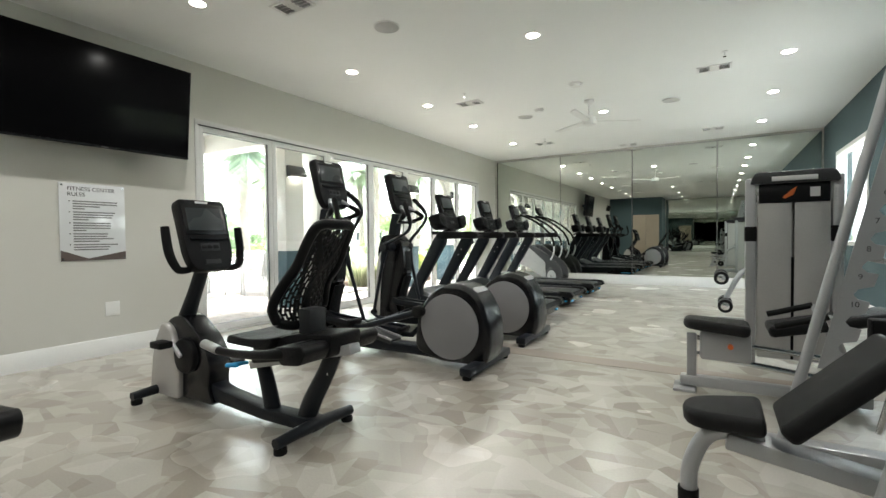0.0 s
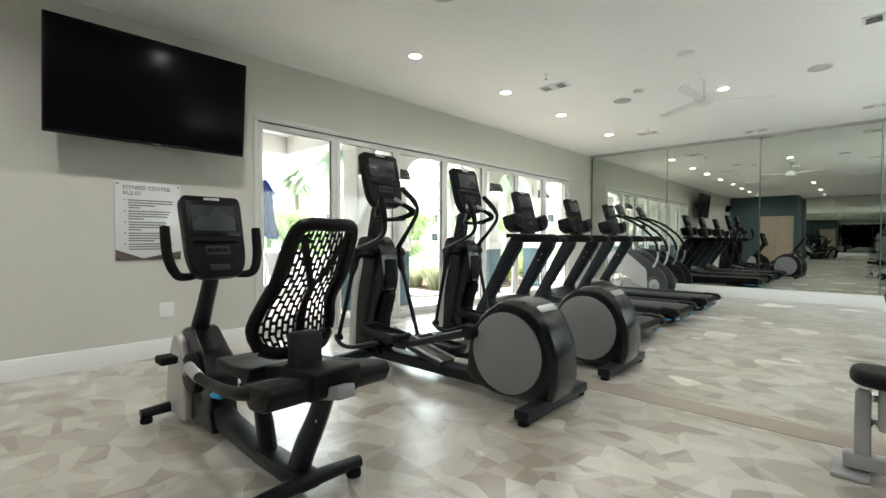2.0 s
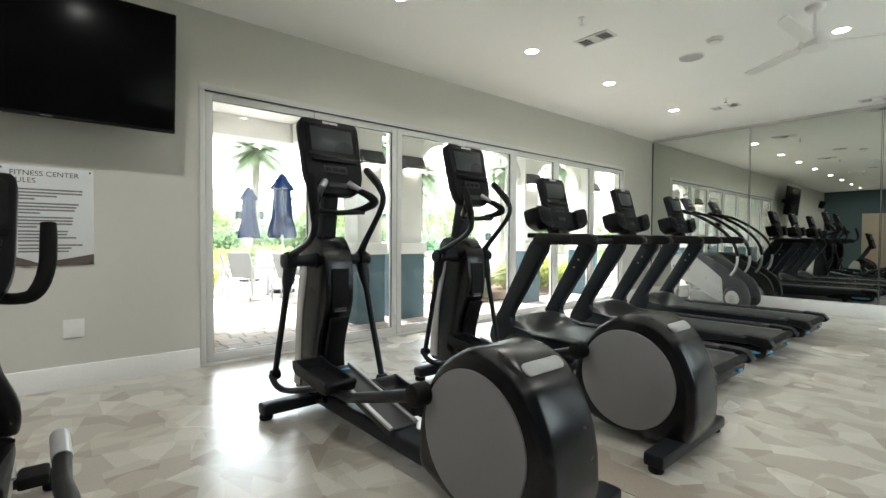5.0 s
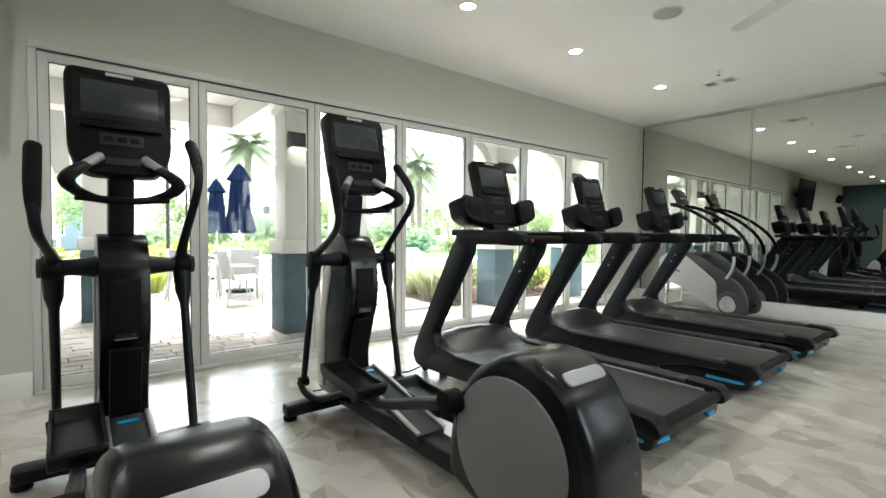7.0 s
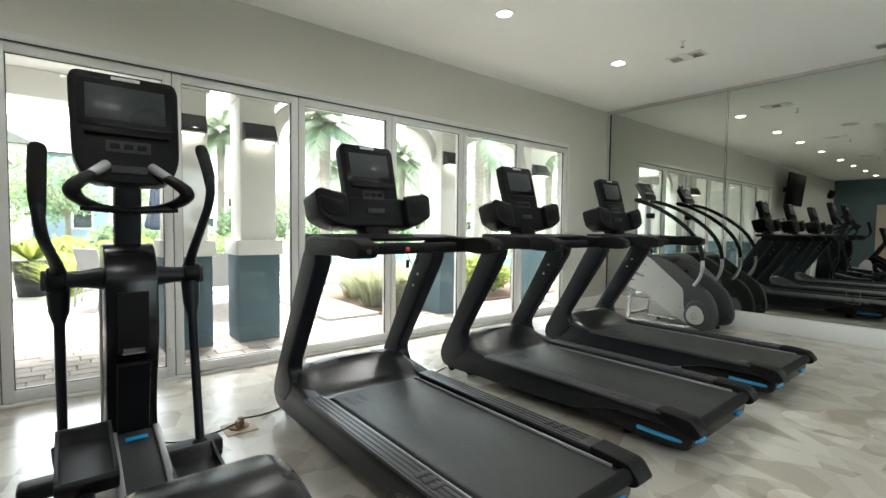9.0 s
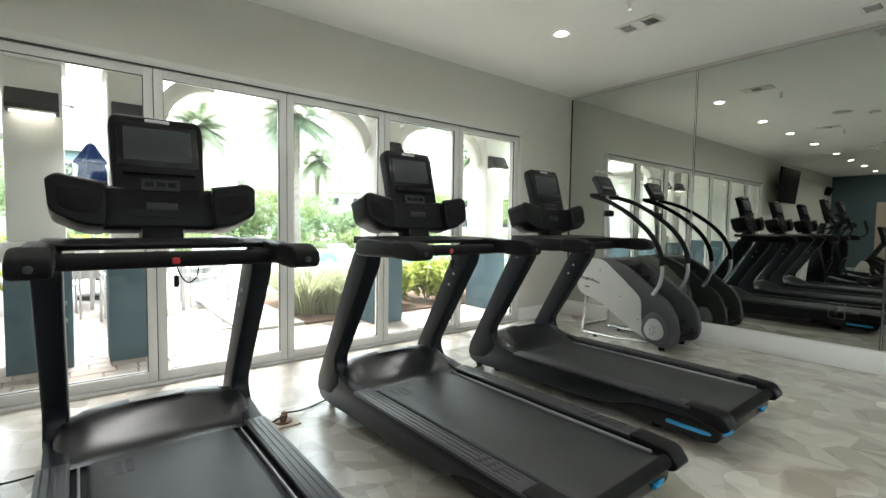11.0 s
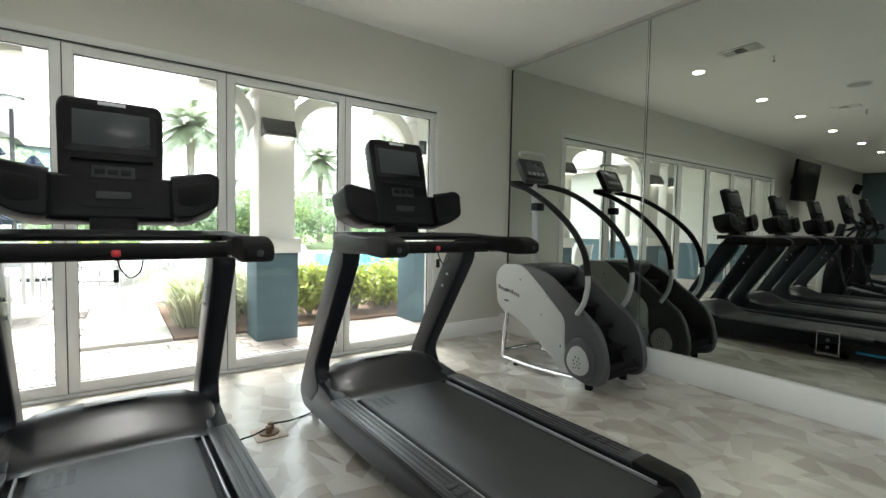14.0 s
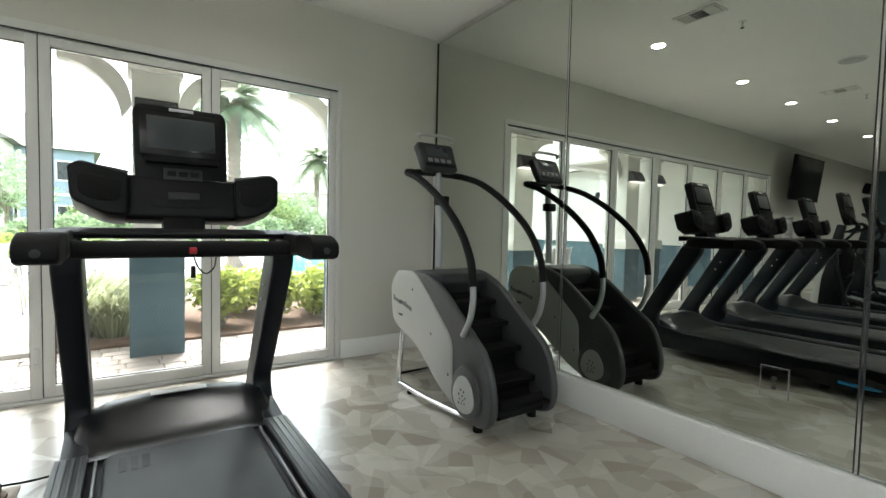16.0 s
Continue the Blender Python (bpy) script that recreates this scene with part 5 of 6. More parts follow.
# side wing of the building beside the porch
wing = bmesh.new()
box(wing, -19.0, XW - 0.21, 2.45, 2.7, 1.05, 2.98)
structure("wing_wall", wing, STUCCO, "white stucco wing wall beside the porch", "wall")
structure("wing_wainscot", B(-19.02, XW - 0.21, 2.43, 2.72, G - 0.03, 0.9), TEALBASE, "teal stucco wainscot of the wing wall", "wall")
structure("wing_band", B(-19.04, XW - 0.21, 2.41, 2.75, 0.9, 1.05), STUCCO, "white band on the wing wall", "wall")

eave = bmesh.new()
prism(eave, [(2.98, 2.9), (3.1, 2.9), (3.1, 3.0), (-1.2, 5.0), (-1.2, 2.9)], -19.3, -8.36, m=Matrix(((0, 1, 0, 0), (1, 0, 0, 0), (0, 0, 1, 0), (0, 0, 0, 1))))
structure("wing_roof", eave, ROOF, "grey shingle roof over the long wing", "roof")
structure("wing_fascia", B(-19.3, -8.36, 3.102, 3.13, 2.88, 3.02, bevel=0.004), WHITE, "white fascia board along the wing's eave", "roof")
lamp = thing("wall_sconce", "black wedge wall sconce on the wing wall", "wall lamp", pose(-8.9, 2.702, G + 2.12, 0, 0, 90), group="porch sconces")
part("sconce_body", P([(0.0, 0.0), (0.115, 0.015), (0.125, 0.05), (0.05, 0.185), (0.0, 0.19)], -0.165, 0.165, bevel=0.006), BLACKMETAL, lamp)
part("sconce_lens", B(0.015, 0.1, -0.14, 0.14, -0.004, 0.001), LENS, lamp, "lit pale lens")

# paving: single pavers near the doors, a joined field beyond
field = bmesh.new()
box(field, -9.5, XW - 0.2, -1.0, 14.0, G - 0.034, G - 0.012)
paving = structure("paving_bed", field, MORTAR, "sandy joints under tumbled pink-beige pavers", "pavement")


def paver_mesh(w, d):
    b = bmesh.new()
    box(b, -w / 2, w / 2, -d / 2, d / 2, -0.03, 0.0, bevel=0.008, seg=1)
    bmesh.ops.recalc_face_normals(b, faces=b.faces)
    me = bpy.data.meshes.new("paver")
    b.to_mesh(me)
    b.free()
    me.materials.append(PAVER)
    return me


rng = random.Random(4)
PW, PD = 0.16, 0.24
pm = [paver_mesh(PW - 0.008, PD - 0.008), paver_mesh(PW - 0.008, PD * 0.66 - 0.008), paver_mesh(PW - 0.008, PD * 1.3 - 0.008)]
rest_v, rest_f = [], []
count = 0
row = 0
x = XW - 0.21 - PW / 2
while x > -9.4:
    y = -0.9 + rng.random() * 0.1
    while y < 13.8:
        k = rng.choice((0, 0, 1, 2))
        d = (PD, PD * 0.66, PD * 1.3)[k]
        yc = y + d / 2
        zc = G + rng.uniform(-0.002, 0.002)
        covered = (-9.0 < x < -6.2 and 6.95 < yc < 12.4)
        if not covered:
            if x > -6.15 and 3.0 < yc < 10.6 and count < 300:
                o = new("paver", pm[k])
                o.location = (x, yc, zc)
                o.parent = paving
                count += 1
            else:
                a, b2, c, e = x - PW / 2 + 0.004, x + PW / 2 - 0.004, y + 0.004, y + d - 0.004
                i = len(rest_v)
                for zz in (zc - 0.02, zc):
                    rest_v += [(a, c, zz), (b2, c, zz), (b2, e, zz), (a, e, zz)]
                rest_f += [(i + 4, i + 5, i + 6, i + 7), (i, i + 1, i + 5, i + 4), (i + 1, i + 2, i + 6, i + 5), (i + 2, i + 3, i + 7, i + 6), (i + 3, i, i + 4, i + 7)]
        y += d
    x -= PW
me = bpy.data.meshes.new("paver_field")
me.from_pydata(rest_v, [], rest_f)
me.materials.append(mat("tumbled_paver_field", (0.35, 0.30, 0.275), 0.85, vary=0.16, grain=60, bump=0.1, blotch=5))
tagged(new("paver_field", me), "pink-beige pavers further out on the patio", kind="stuff").parent = paving

structure("garden_bed", B(-8.7, -6.24, 7.75, 12.3, G - 0.034, G + 0.03, bevel=0.01), MULCH, "dark mulch planting bed", "planting bed")
structure("concrete_pad", B(-8.9, -6.24, 6.98, 7.74, G - 0.034, G + 0.04, bevel=0.012), DECK, "raised pale concrete pad beside the bed", "pavement")
structure("pool", B(-20, -11.5, 11.5, 19, G - 0.034, G - 0.03), WATER, "turquoise swimming pool water", "water")
pc = bmesh.new()
box(pc, -20.3, -11.2, 11.2, 11.5, G - 0.034, G + 0.03, bevel=0.01)
box(pc, -11.5, -11.2, 11.5, 19, G - 0.034, G + 0.03, bevel=0.01)
structure("pool_coping", pc, DECK, "pale pool coping", "pool edge")


# plants
def leaf_cloud(bm, centre, radii, n, size, rng, droop=0.3):
    """n small pointed leaves scattered through an uneven ellipsoid."""
    cx, cy, cz = centre
    for _ in range(n):
        v = Vector((rng.gauss(0, 1), rng.gauss(0, 1), rng.gauss(0, 1))).normalized()
        r = rng.random() ** 0.45
        wob = 1 + 0.28 * noise.noise(v * 2.1 + Vector((cx, cy, cz)))
        p = Vector((cx + v.x * radii[0] * r * wob, cy + v.y * radii[1] * r * wob, cz + v.z * radii[2] * r * wob))
        a = Vector((rng.gauss(0, 1), rng.gauss(0, 1), rng.gauss(0, 0.7) - droop)).normalized()
        b = a.cross(Vector((rng.gauss(0, 1), rng.gauss(0, 1), rng.gauss(0, 1)))).normalized()
        s = size * rng.uniform(0.6, 1.3)
        q = [p - a * s * 0.5, p + b * s * 0.22, p + a * s * 0.6, p - b * s * 0.22]
        bm.faces.new([bm.verts.new(w) for w in q])


def bush(x, y, r, h, material, label, seed, n=900, leaf=0.09, z=None):
    g = random.Random(seed)
    z = G + 0.03 if z is None else z
    ob = thing("bush", label, "bush", pose(x, y, z))
    st = bmesh.new()
    for k in range(6):
        a = g.uniform(0, 6.28)
        tube(st, [(0, 0, -0.02), (math.cos(a) * r * 0.3, math.sin(a) * r * 0.3, h * 0.4), (math.cos(a) * r * 0.7, math.sin(a) * r * 0.7, h * 0.75)], [0.015, 0.006], sides=5)
    part("stem", st, TRUNK, ob)
    c = bmesh.new()
    for k in range(5):
        a = g.uniform(0, 6.28)
        d = g.uniform(0, r * 0.55)
        leaf_cloud(c, (math.cos(a) * d, math.sin(a) * d, h * g.uniform(0.45, 0.68)), (r * 0.62, r * 0.62, h * 0.42), n // 5, leaf, g)
    part("crown", c, material, ob)
    return ob


def grass_clump(x, y, r, h, seed, n=330, material=None, name="grass_clump", label="arching clump of striped ornamental grass"):
    g = random.Random(seed)
    ob = thing(name, label, "ornamental grass", pose(x, y, G + 0.025))
    b = bmesh.new()
    for _ in range(n):
        a = g.uniform(0, 6.28)
        d0 = r * 0.25 * g.random()
        reach, top = r * g.uniform(0.35, 1.1), h * g.uniform(0.6, 1.1)
        w = g.uniform(0.008, 0.016)
        side = Vector((-math.sin(a), math.cos(a), 0))
        prev = None
        for k in range(6):
            u = k / 5
            p = Vector((math.cos(a) * (d0 + reach * u ** 1.3), math.sin(a) * (d0 + reach * u ** 1.3), top * (1.9 * u - 1.15 * u * u) if u > 0 else -0.01))
            ww = w * (1 - u * 0.9)
            cur = [b.verts.new(p - side * ww), b.verts.new(p + side * ww)]
            if prev:
                b.faces.new((prev[0], prev[1], cur[1], cur[0]))
            prev = cur
    part("blades", b, material or BLADE, ob)
    return ob


for i, (x, y, r, h) in enumerate(((-6.85, 8.02, 0.9, 0.8), (-7.3, 8.75, 0.8, 0.78), (-7.7, 8.15, 0.75, 0.7), (-6.7, 8.3, 0.6, 0.6))):
    grass_clump(x, y, r, h, 20 + i)
for i, (x, y, r, h) in enumerate(((-6.75, 9.35, 0.42, 0.62), (-6.72, 9.98, 0.42, 0.66), (-6.8, 10.55, 0.4, 0.6), (-7.4, 9.7, 0.5, 0.6), (-7.3, 10.6, 0.5, 0.65), (-6.8, 11.4, 0.45, 0.6))):
    bush(x, y, r, h, LIME, "yellow-green leafy shrub in the mulch bed", 40 + i, n=1200, leaf=0.11)


def palm(h, crown_r, seed, fronds=30):
    g = random.Random(seed)
    ob = thing("palm_tree", "tall palm with a rough trunk and feathery fronds", "palm tree", group="palms round the pool")
    lean = g.uniform(-0.25, 0.25)
    tr = bmesh.new()
    tube(tr, [(0, 0, -0.2), (lean * 0.3, 0, h * 0.4), (lean, 0, h)], [0.24, 0.17, 0.15, 0.17, 0.2], sides=12)
    for k in range(int(h / 0.16)):
        z = 0.1 + k * 0.16
        u = z / h
        tube(tr, [(lean * u ** 1.3, 0, z), (lean * u ** 1.3, 0, z + 0.07)], [0.2, 0.185], smooth=False, sides=9)
    part("trunk", tr, TRUNK, ob)
    cr = bmesh.new()
    for k in range(fronds):
        a = k * 2.399 + g.uniform(-0.2, 0.2)
        up = 1.1 - 1.7 * (k / fronds) + g.uniform(-0.1, 0.1)
        L = crown_r * g.uniform(0.85, 1.1)
        d = Vector((math.cos(a), math.sin(a), 0))
        pts = []
        for j in range(17):
            u = j / 16
            pts.append(Vector((lean, 0, h)) + d * (L * (u * math.cos(up) * 0.9 + 0.12 * u * u)) + Vector((0, 0, L * (math.sin(up) * u - 0.62 * u * u))))
        tube(cr, pts, [0.02, 0.005], smooth=False, sides=4, up=(0.1, 0.2, 1))
        for j in range(2, 17):
            t = (pts[j] - pts[j - 1]).normalized()
            for s in (-1, 1):
                for half in (0, 0.5):
                    p = pts[j - 1].lerp(pts[j], half)
                    side = t.cross(Vector((0, 0, 1))).normalized() * s
                    dirn = (side * 0.75 + t * 0.6 + Vector((0, 0, -0.25 - 0.2 * g.random()))).normalized()
                    ll = crown_r * 0.26 * math.sin(math.pi * min(1, (j + 1.5) / 17) ** 0.8) * g.uniform(0.8, 1.15) + 0.05
                    w = t * 0.038 * crown_r / 1.8
                    cr.faces.new([cr.verts.new(p - w), cr.verts.new(p + dirn * ll * 0.5 - w * 0.4 + Vector((0, 0, 0.01))), cr.verts.new(p + dirn * ll), cr.verts.new(p + w)])
    part("crown", cr, PALMLEAF, ob)
    return ob


p1 = palm(4.6, 2.3, 3, fronds=32)
p1.matrix_basis = pose(-14.9, 10.9, G)
p2 = palm(5.9, 2.9, 5, fronds=34)
p2.matrix_basis = pose(-26.5, 10.4, G)
copy_thing(p2, pose(-33.3, 19.5, G, 0, 0, 60))
copy_thing(p2, pose(-31, 24.3, G, 0, 0, 200))
copy_thing(p2, pose(-24.9, 20.6, G - 0.4, 0, 0, 290))
copy_thing(p1, pose(-20.6, 24.0, G + 0.8, 0, 0, 40))
copy_thing(p1, pose(-15.8, 23.6, G + 0.5, 0, 0, 100))
copy_thing(p2, pose(-12.5, 15.5, G - 0.3, 0, 0, 20))


def tree(x, y, h, r, seed, material=None, n=2600):
    g = random.Random(seed)
    ob = thing("garden_tree", "leafy green tree with a loose uneven crown", "tree", pose(x, y, G - 0.1), group="garden trees")
    t = bmesh.new()
    tube(t, [(0, 0, -0.1), (0.05, 0.03, h * 0.3), (0.0, 0.0, h * 0.6)], [0.13, 0.09, 0.06], sides=8)
    for k in range(6):
        a = g.uniform(0, 6.28)
        tube(t, [(0.03, 0.02, h * g.uniform(0.3, 0.5)), (math.cos(a) * r * 0.4, math.sin(a) * r * 0.4, h * 0.65), (math.cos(a) * r * 0.75, math.sin(a) * r * 0.75, h * 0.8)], [0.05, 0.015], sides=6)
    part("trunk", t, TRUNK, ob)
    c = bmesh.new()
    for k in range(11):
        a, d = g.uniform(0, 6.28), r * g.random() ** 0.6
        leaf_cloud(c, (math.cos(a) * d, math.sin(a) * d, h * g.uniform(0.42, 0.9)), (r * 0.42, r * 0.42, h * 0.15), n // 11, 0.2, g)
    part("crown", c, material or LEAF, ob)
    return ob


for i, (x, y, h, r) in enumerate(((-27, 4.2, 4.2, 2.0), (-29, 7.4, 3.4, 2.2), (-24, 13.5, 3.0, 1.8), (-28, 15.5, 3.2, 2.4), (-25, 24, 3.4, 2.6), (-20, 27, 3.2, 2.4), (-31, 28, 4.2, 3), (-24, -2, 4.0, 2.4), (-22, 1.2, 3.0, 1.8), (-35, 22, 3.6, 2.6), (-15, 29, 3.4, 2.4), (-31, 1.5, 4.5, 2.6))):
    tree(x, y, h, r, 70 + i, LEAF if i % 3 else FAR)
# low hedge and ferns before the trees
for i, (x, y, r, h) in enumerate(((-17.5, 4.0, 1.2, 0.9), (-18.6, 6.0, 1.1, 0.8), (-19.5, 8.2, 1.2, 0.9), (-21.5, 10, 1.2, 0.9), (-21.8, 13.5, 1.3, 0.9), (-22, 17, 1.3, 1.0), (-21, 20.5, 1.4, 1.0), (-17, 21.5, 1.4, 1.0), (-13, 22, 1.4, 1.0), (-16.5, 1.8, 1.2, 0.9), (-14.5, -0.2, 1.1, 0.9), (-12.5, 4.1, 0.8, 0.6))):
    bush(x, y, r, h, LIME if i in (0, 1, 9, 11) else LEAF, "leafy hedge shrub beyond the pool deck", 110 + i, n=900, leaf=0.17, z=G - 0.04)
grass_clump(-10.6, 4.3, 0.9, 0.75, 31, n=160, material=LIME, name="fern_clump", label="bright yellow-green fern clump by the patio")
grass_clump(-11.8, 4.6, 0.9, 0.8, 32, n=160, material=LIME, name="fern_clump", label="bright yellow-green fern clump by the patio")
pot = thing("planter", "dark round planter with a spiky plant", "planter", pose(-11.3, 3.85, G - 0.034))
part("pot", T([(0, 0, -0.02), (0, 0, 0.02), (0, 0, 0.4), (0, 0, 0.6), (0, 0, 0.62)], [0.2, 0.21, 0.25, 0.28, 0.27], smooth=False, sides=22), BLACKMETAL, pot)
pb = bmesh.new()
gr = random.Random(9)
for _ in range(70):
    a = gr.uniform(0, 6.28)
    u = gr.uniform(0.3, 0.75)
    d = Vector((math.cos(a), math.sin(a), 0))
    s = Vector((-math.sin(a), math.cos(a), 0)) * 0.02
    b0, b1, b2 = Vector((0, 0, 0.58)), d * u * 0.6 + Vector((0, 0, 0.95)), d * u + Vector((0, 0, 1.0 - 0.2 * gr.random()))
    pb.faces.new([pb.verts.new(b0 - s), pb.verts.new(b1 - s), pb.verts.new(b2), pb.verts.new(b1 + s), pb.verts.new(b0 + s)])
part("leaves", pb, LIME, pot)


# furniture on the deck
# shrubs behind the deck
for i, (x, y, r, h) in enumerate(((-24.5, 8.2, 1.5, 1.7), (-23.5, 10.6, 1.4, 2.0), (-25.0, 12.6, 1.7, 2.3), (-22.5, 13.6, 1.3, 1.6), (-26.0, 15.4, 1.8, 2.6), (-24.0, 17.6, 1.5, 2.0), (-25.5, 6.4, 1.4, 1.6), (-21.5, 5.6, 1.1, 1.2), (-20.0, 16.8, 1.2, 1.5))):
    bush(x, y, r, h, FAR, "rounded green shrub beyond the pool deck", 90 + i, n=1500, leaf=0.24, z=G - 0.05)


def umbrella():
    ob = thing("patio_umbrella", "closed navy blue patio umbrella on a white pole", "umbrella", group="closed umbrellas")
    part("pole", D((0, 0, 1.25), "z", 0.022, 2.5, sides=12), WOODWHITE, ob)
    part("base", D((0, 0, 0.03), "z", 0.26, 0.07, bevel=0.015, sides=24), BLACKMETAL, ob)
    b = bmesh.new()
    n, rings = 24, []
    prof = ((2.52, 0.02), (2.47, 0.06), (2.3, 0.14), (2.2, 0.2), (2.17, 0.13), (1.9, 0.15), (1.6, 0.17), (1.3, 0.24), (1.2, 0.26), (1.21, 0.1))
    for z, r in prof:
        rings.append([b.verts.new(((r * (1 + 0.28 * math.cos(8 * 2 * math.pi * k / n + z))) * math.cos(2 * math.pi * k / n), (r * (1 + 0.28 * math.cos(8 * 2 * math.pi * k / n + z))) * math.sin(2 * math.pi * k / n), z - (0.05 * math.cos(8 * 2 * math.pi * k / n) if z < 1.4 else 0))) for k in range(n)])
    for a, c in zip(rings, rings[1:]):
        for k in range(n):
            b.faces.new((a[k], a[(k + 1) % n], c[(k + 1) % n], c[k]))
    part("canopy", b, NAVY, ob, "folded navy canvas canopy")
    part("tie", D((0, 0, 1.72), "z", 0.175, 0.04, bevel=0.01, sides=20), NAVY, ob)
    return ob


um = umbrella()
um.matrix_basis = pose(-10.2, 5.75, G - 0.02)
copy_thing(um, pose(-13.2, 5.98, G - 0.03, 0, 0, 20))


def patio_table():
    ob = thing("patio_table", "pale square metal patio table", "table", group="patio tables")
    part("tabletop", B(-0.5, 0.5, -0.5, 0.5, 0.70, 0.725, bevel=0.008), WOODWHITE, ob)
    for sx in (-1, 1):
        for sy in (-1, 1):
            part("leg", B(sx * 0.45 - 0.02, sx * 0.45 + 0.02, sy * 0.45 - 0.02, sy * 0.45 + 0.02, 0, 0.70), WOODWHITE, ob)
    return ob


def patio_chair():
    ob = thing("patio_chair", "pale metal patio armchair with grey sling seat", "chair", group="patio chairs")
    part("sling_seat", P(rounded([(-0.22, 0.42), (0.2, 0.4), (0.3, 0.86), (0.285, 0.865), (0.18, 0.425), (-0.22, 0.44)], 0.03), -0.24, 0.24), SLING, ob)
    for s in (-1, 1):
        part("side_frame", T([(-0.24, s * 0.27, 0), (-0.24, s * 0.27, 0.62), (0.26, s * 0.27, 0.62), (0.25, s * 0.27, 0.6), (0.3, s * 0.27, 0)], 0.014, smooth=False, sides=8), WOODWHITE, ob)
        part("back_rail", T([(0.18, s * 0.25, 0.4), (0.31, s * 0.25, 0.88)], 0.014, smooth=False, sides=8), WOODWHITE, ob)
    return ob


tb = patio_table()
tb.matrix_basis = pose(-10.2, 5.75, G - 0.02)
copy_thing(tb, pose(-8.5, 6.2, G, 0, 0, 8))
ch = patio_chair()
ch.matrix_basis = pose(-9.35, 5.5, G, 0, 0, 10)
for x, y, a in ((-9.25, 4.8, -60), (-9.9, 4.75, -100), (-11.1, 5.8, 175), (-10.3, 6.6, 88), (-7.6, 6.05, 5), (-8.4, 5.3, -85), (-8.6, 7.05, 95)):
    copy_thing(ch, pose(x, y, G if x > -9.5 else G - 0.03, 0, 0, a))


def lounger():
    ob = thing("sun_lounger", "white-framed sun lounger with pale raised sling", "sun lounger", group="sun loungers")
    part("sling_bed", B(-0.75, 0.35, -0.29, 0.29, 0.30, 0.315), SLING, ob)
    bk = bmesh.new()
    box(bk, 0, 0.72, -0.29, 0.29, -0.007, 0.007, m=pose(0.35, 0, 0.31, 0, -42, 0))
    part("sling_back", bk, SLING, ob)
    for s in (-1, 1):
        part("side_rail", T([(-0.78, s * 0.31, 0.30), (0.36, s * 0.31, 0.30), (0.9, s * 0.31, 0.79)], 0.018, smooth=False, sides=8), WOODWHITE, ob)
        for x in (-0.6, 0.3):
            part("leg", B(x - 0.015, x + 0.015, s * 0.31 - 0.015, s * 0.31 + 0.015, 0, 0.3), WOODWHITE, ob)
    return ob


lg = lounger()
lg.matrix_basis = pose(-12.2, 7.6, G - 0.034, 0, 0, 150)
for x, y, a in ((-13.3, 7.9, 150), (-14.5, 8.2, 150), (-15.7, 8.6, 150), (-10.6, 8.7, 200), (-10.4, 9.8, 200), (-10.3, 10.8, 200), (-17, 9.0, 150), (-12.0, 9.2, 150)):
    copy_thing(lg, pose(x, y, G - 0.034, 0, 0, a))


def lamp_post(x, y, h):
    ob = thing("street_lamp", "black garden lamp post with a lantern head", "street lamp", pose(x, y, G - 0.04), group="garden lamp posts")
    part("pole", T([(0, 0, 0), (0, 0, 0.4), (0, 0, 0.45), (0, 0, h - 0.3)], [0.09, 0.08, 0.05, 0.045], smooth=False, sides=12), BLACKMETAL, ob)
    part("lantern", T([(0, 0, h - 0.3), (0, 0, h - 0.24), (0, 0, h - 0.02)], [0.07, 0.12, 0.19], smooth=False, sides=16), WOODWHITE, ob, "pale lantern glass")
    part("cap", T([(0, 0, h - 0.02), (0, 0, h + 0.02), (0, 0, h + 0.1)], [0.28, 0.24, 0.03], smooth=False, sides=18), BLACKMETAL, ob)


lamp_post(-16.1, 5.3, 4.2)
lamp_post(-26, 7.4, 3.5)
lamp_post(-27, 12.5, 3.5)


# far buildings
def house(x, y, w, d, storeys, turn, wall, label):
    ob = thing("apartment_building", label, "building", pose(x, y, G - 0.1, 0, 0, turn), group="far buildings")
    h = storeys * 3.0
    part("wall", B(-d / 2, d / 2, -w / 2, w / 2, 0, h), wall, ob)
    r = bmesh.new()
    prism(r, [(-d / 2 - 0.5, h), (d / 2 + 0.5, h), (0, h + d * 0.3)], -w / 2 - 0.4, w / 2 + 0.4)
    part("roof", r, ROOF, ob)
    part("band", B(d / 2 + 0.002, d / 2 + 0.06, -w / 2, w / 2, 2.9, 3.1), STUCCO, ob)
    n = int(w / 3)
    for s in range(storeys):
        for k in range(n):
            yy = -w / 2 + (k + 0.5) * w / n
            wn_ = part("window", B(d / 2 + 0.001, d / 2 + 0.07, yy - 0.6, yy + 0.6, s * 3 + 0.9, s * 3 + 2.3), WHITE, ob)
            part("pane", B(d / 2 + 0.072, d / 2 + 0.08, yy - 0.5, yy + 0.5, s * 3 + 1.0, s * 3 + 2.2), SCREEN, wn_)
    return ob


house(-46, 1.5, 9, 10, 2, 5, BLUEHOUSE, "slate blue two-storey apartment building with white windows")
house(-41, -1.7, 6, 8, 2, 90, STUCCO, "white gabled two-storey house behind the pool")
house(-72, 36, 34, 10, 2, -25, STUCCO, "white two-storey apartment building behind the trees")
house(-50, 62, 34, 10, 2, -50, STUCCO, "white two-storey apartment building behind the trees")
house(-30, -14, 18, 10, 2, 40, STUCCO, "white two-storey apartment building behind the trees")

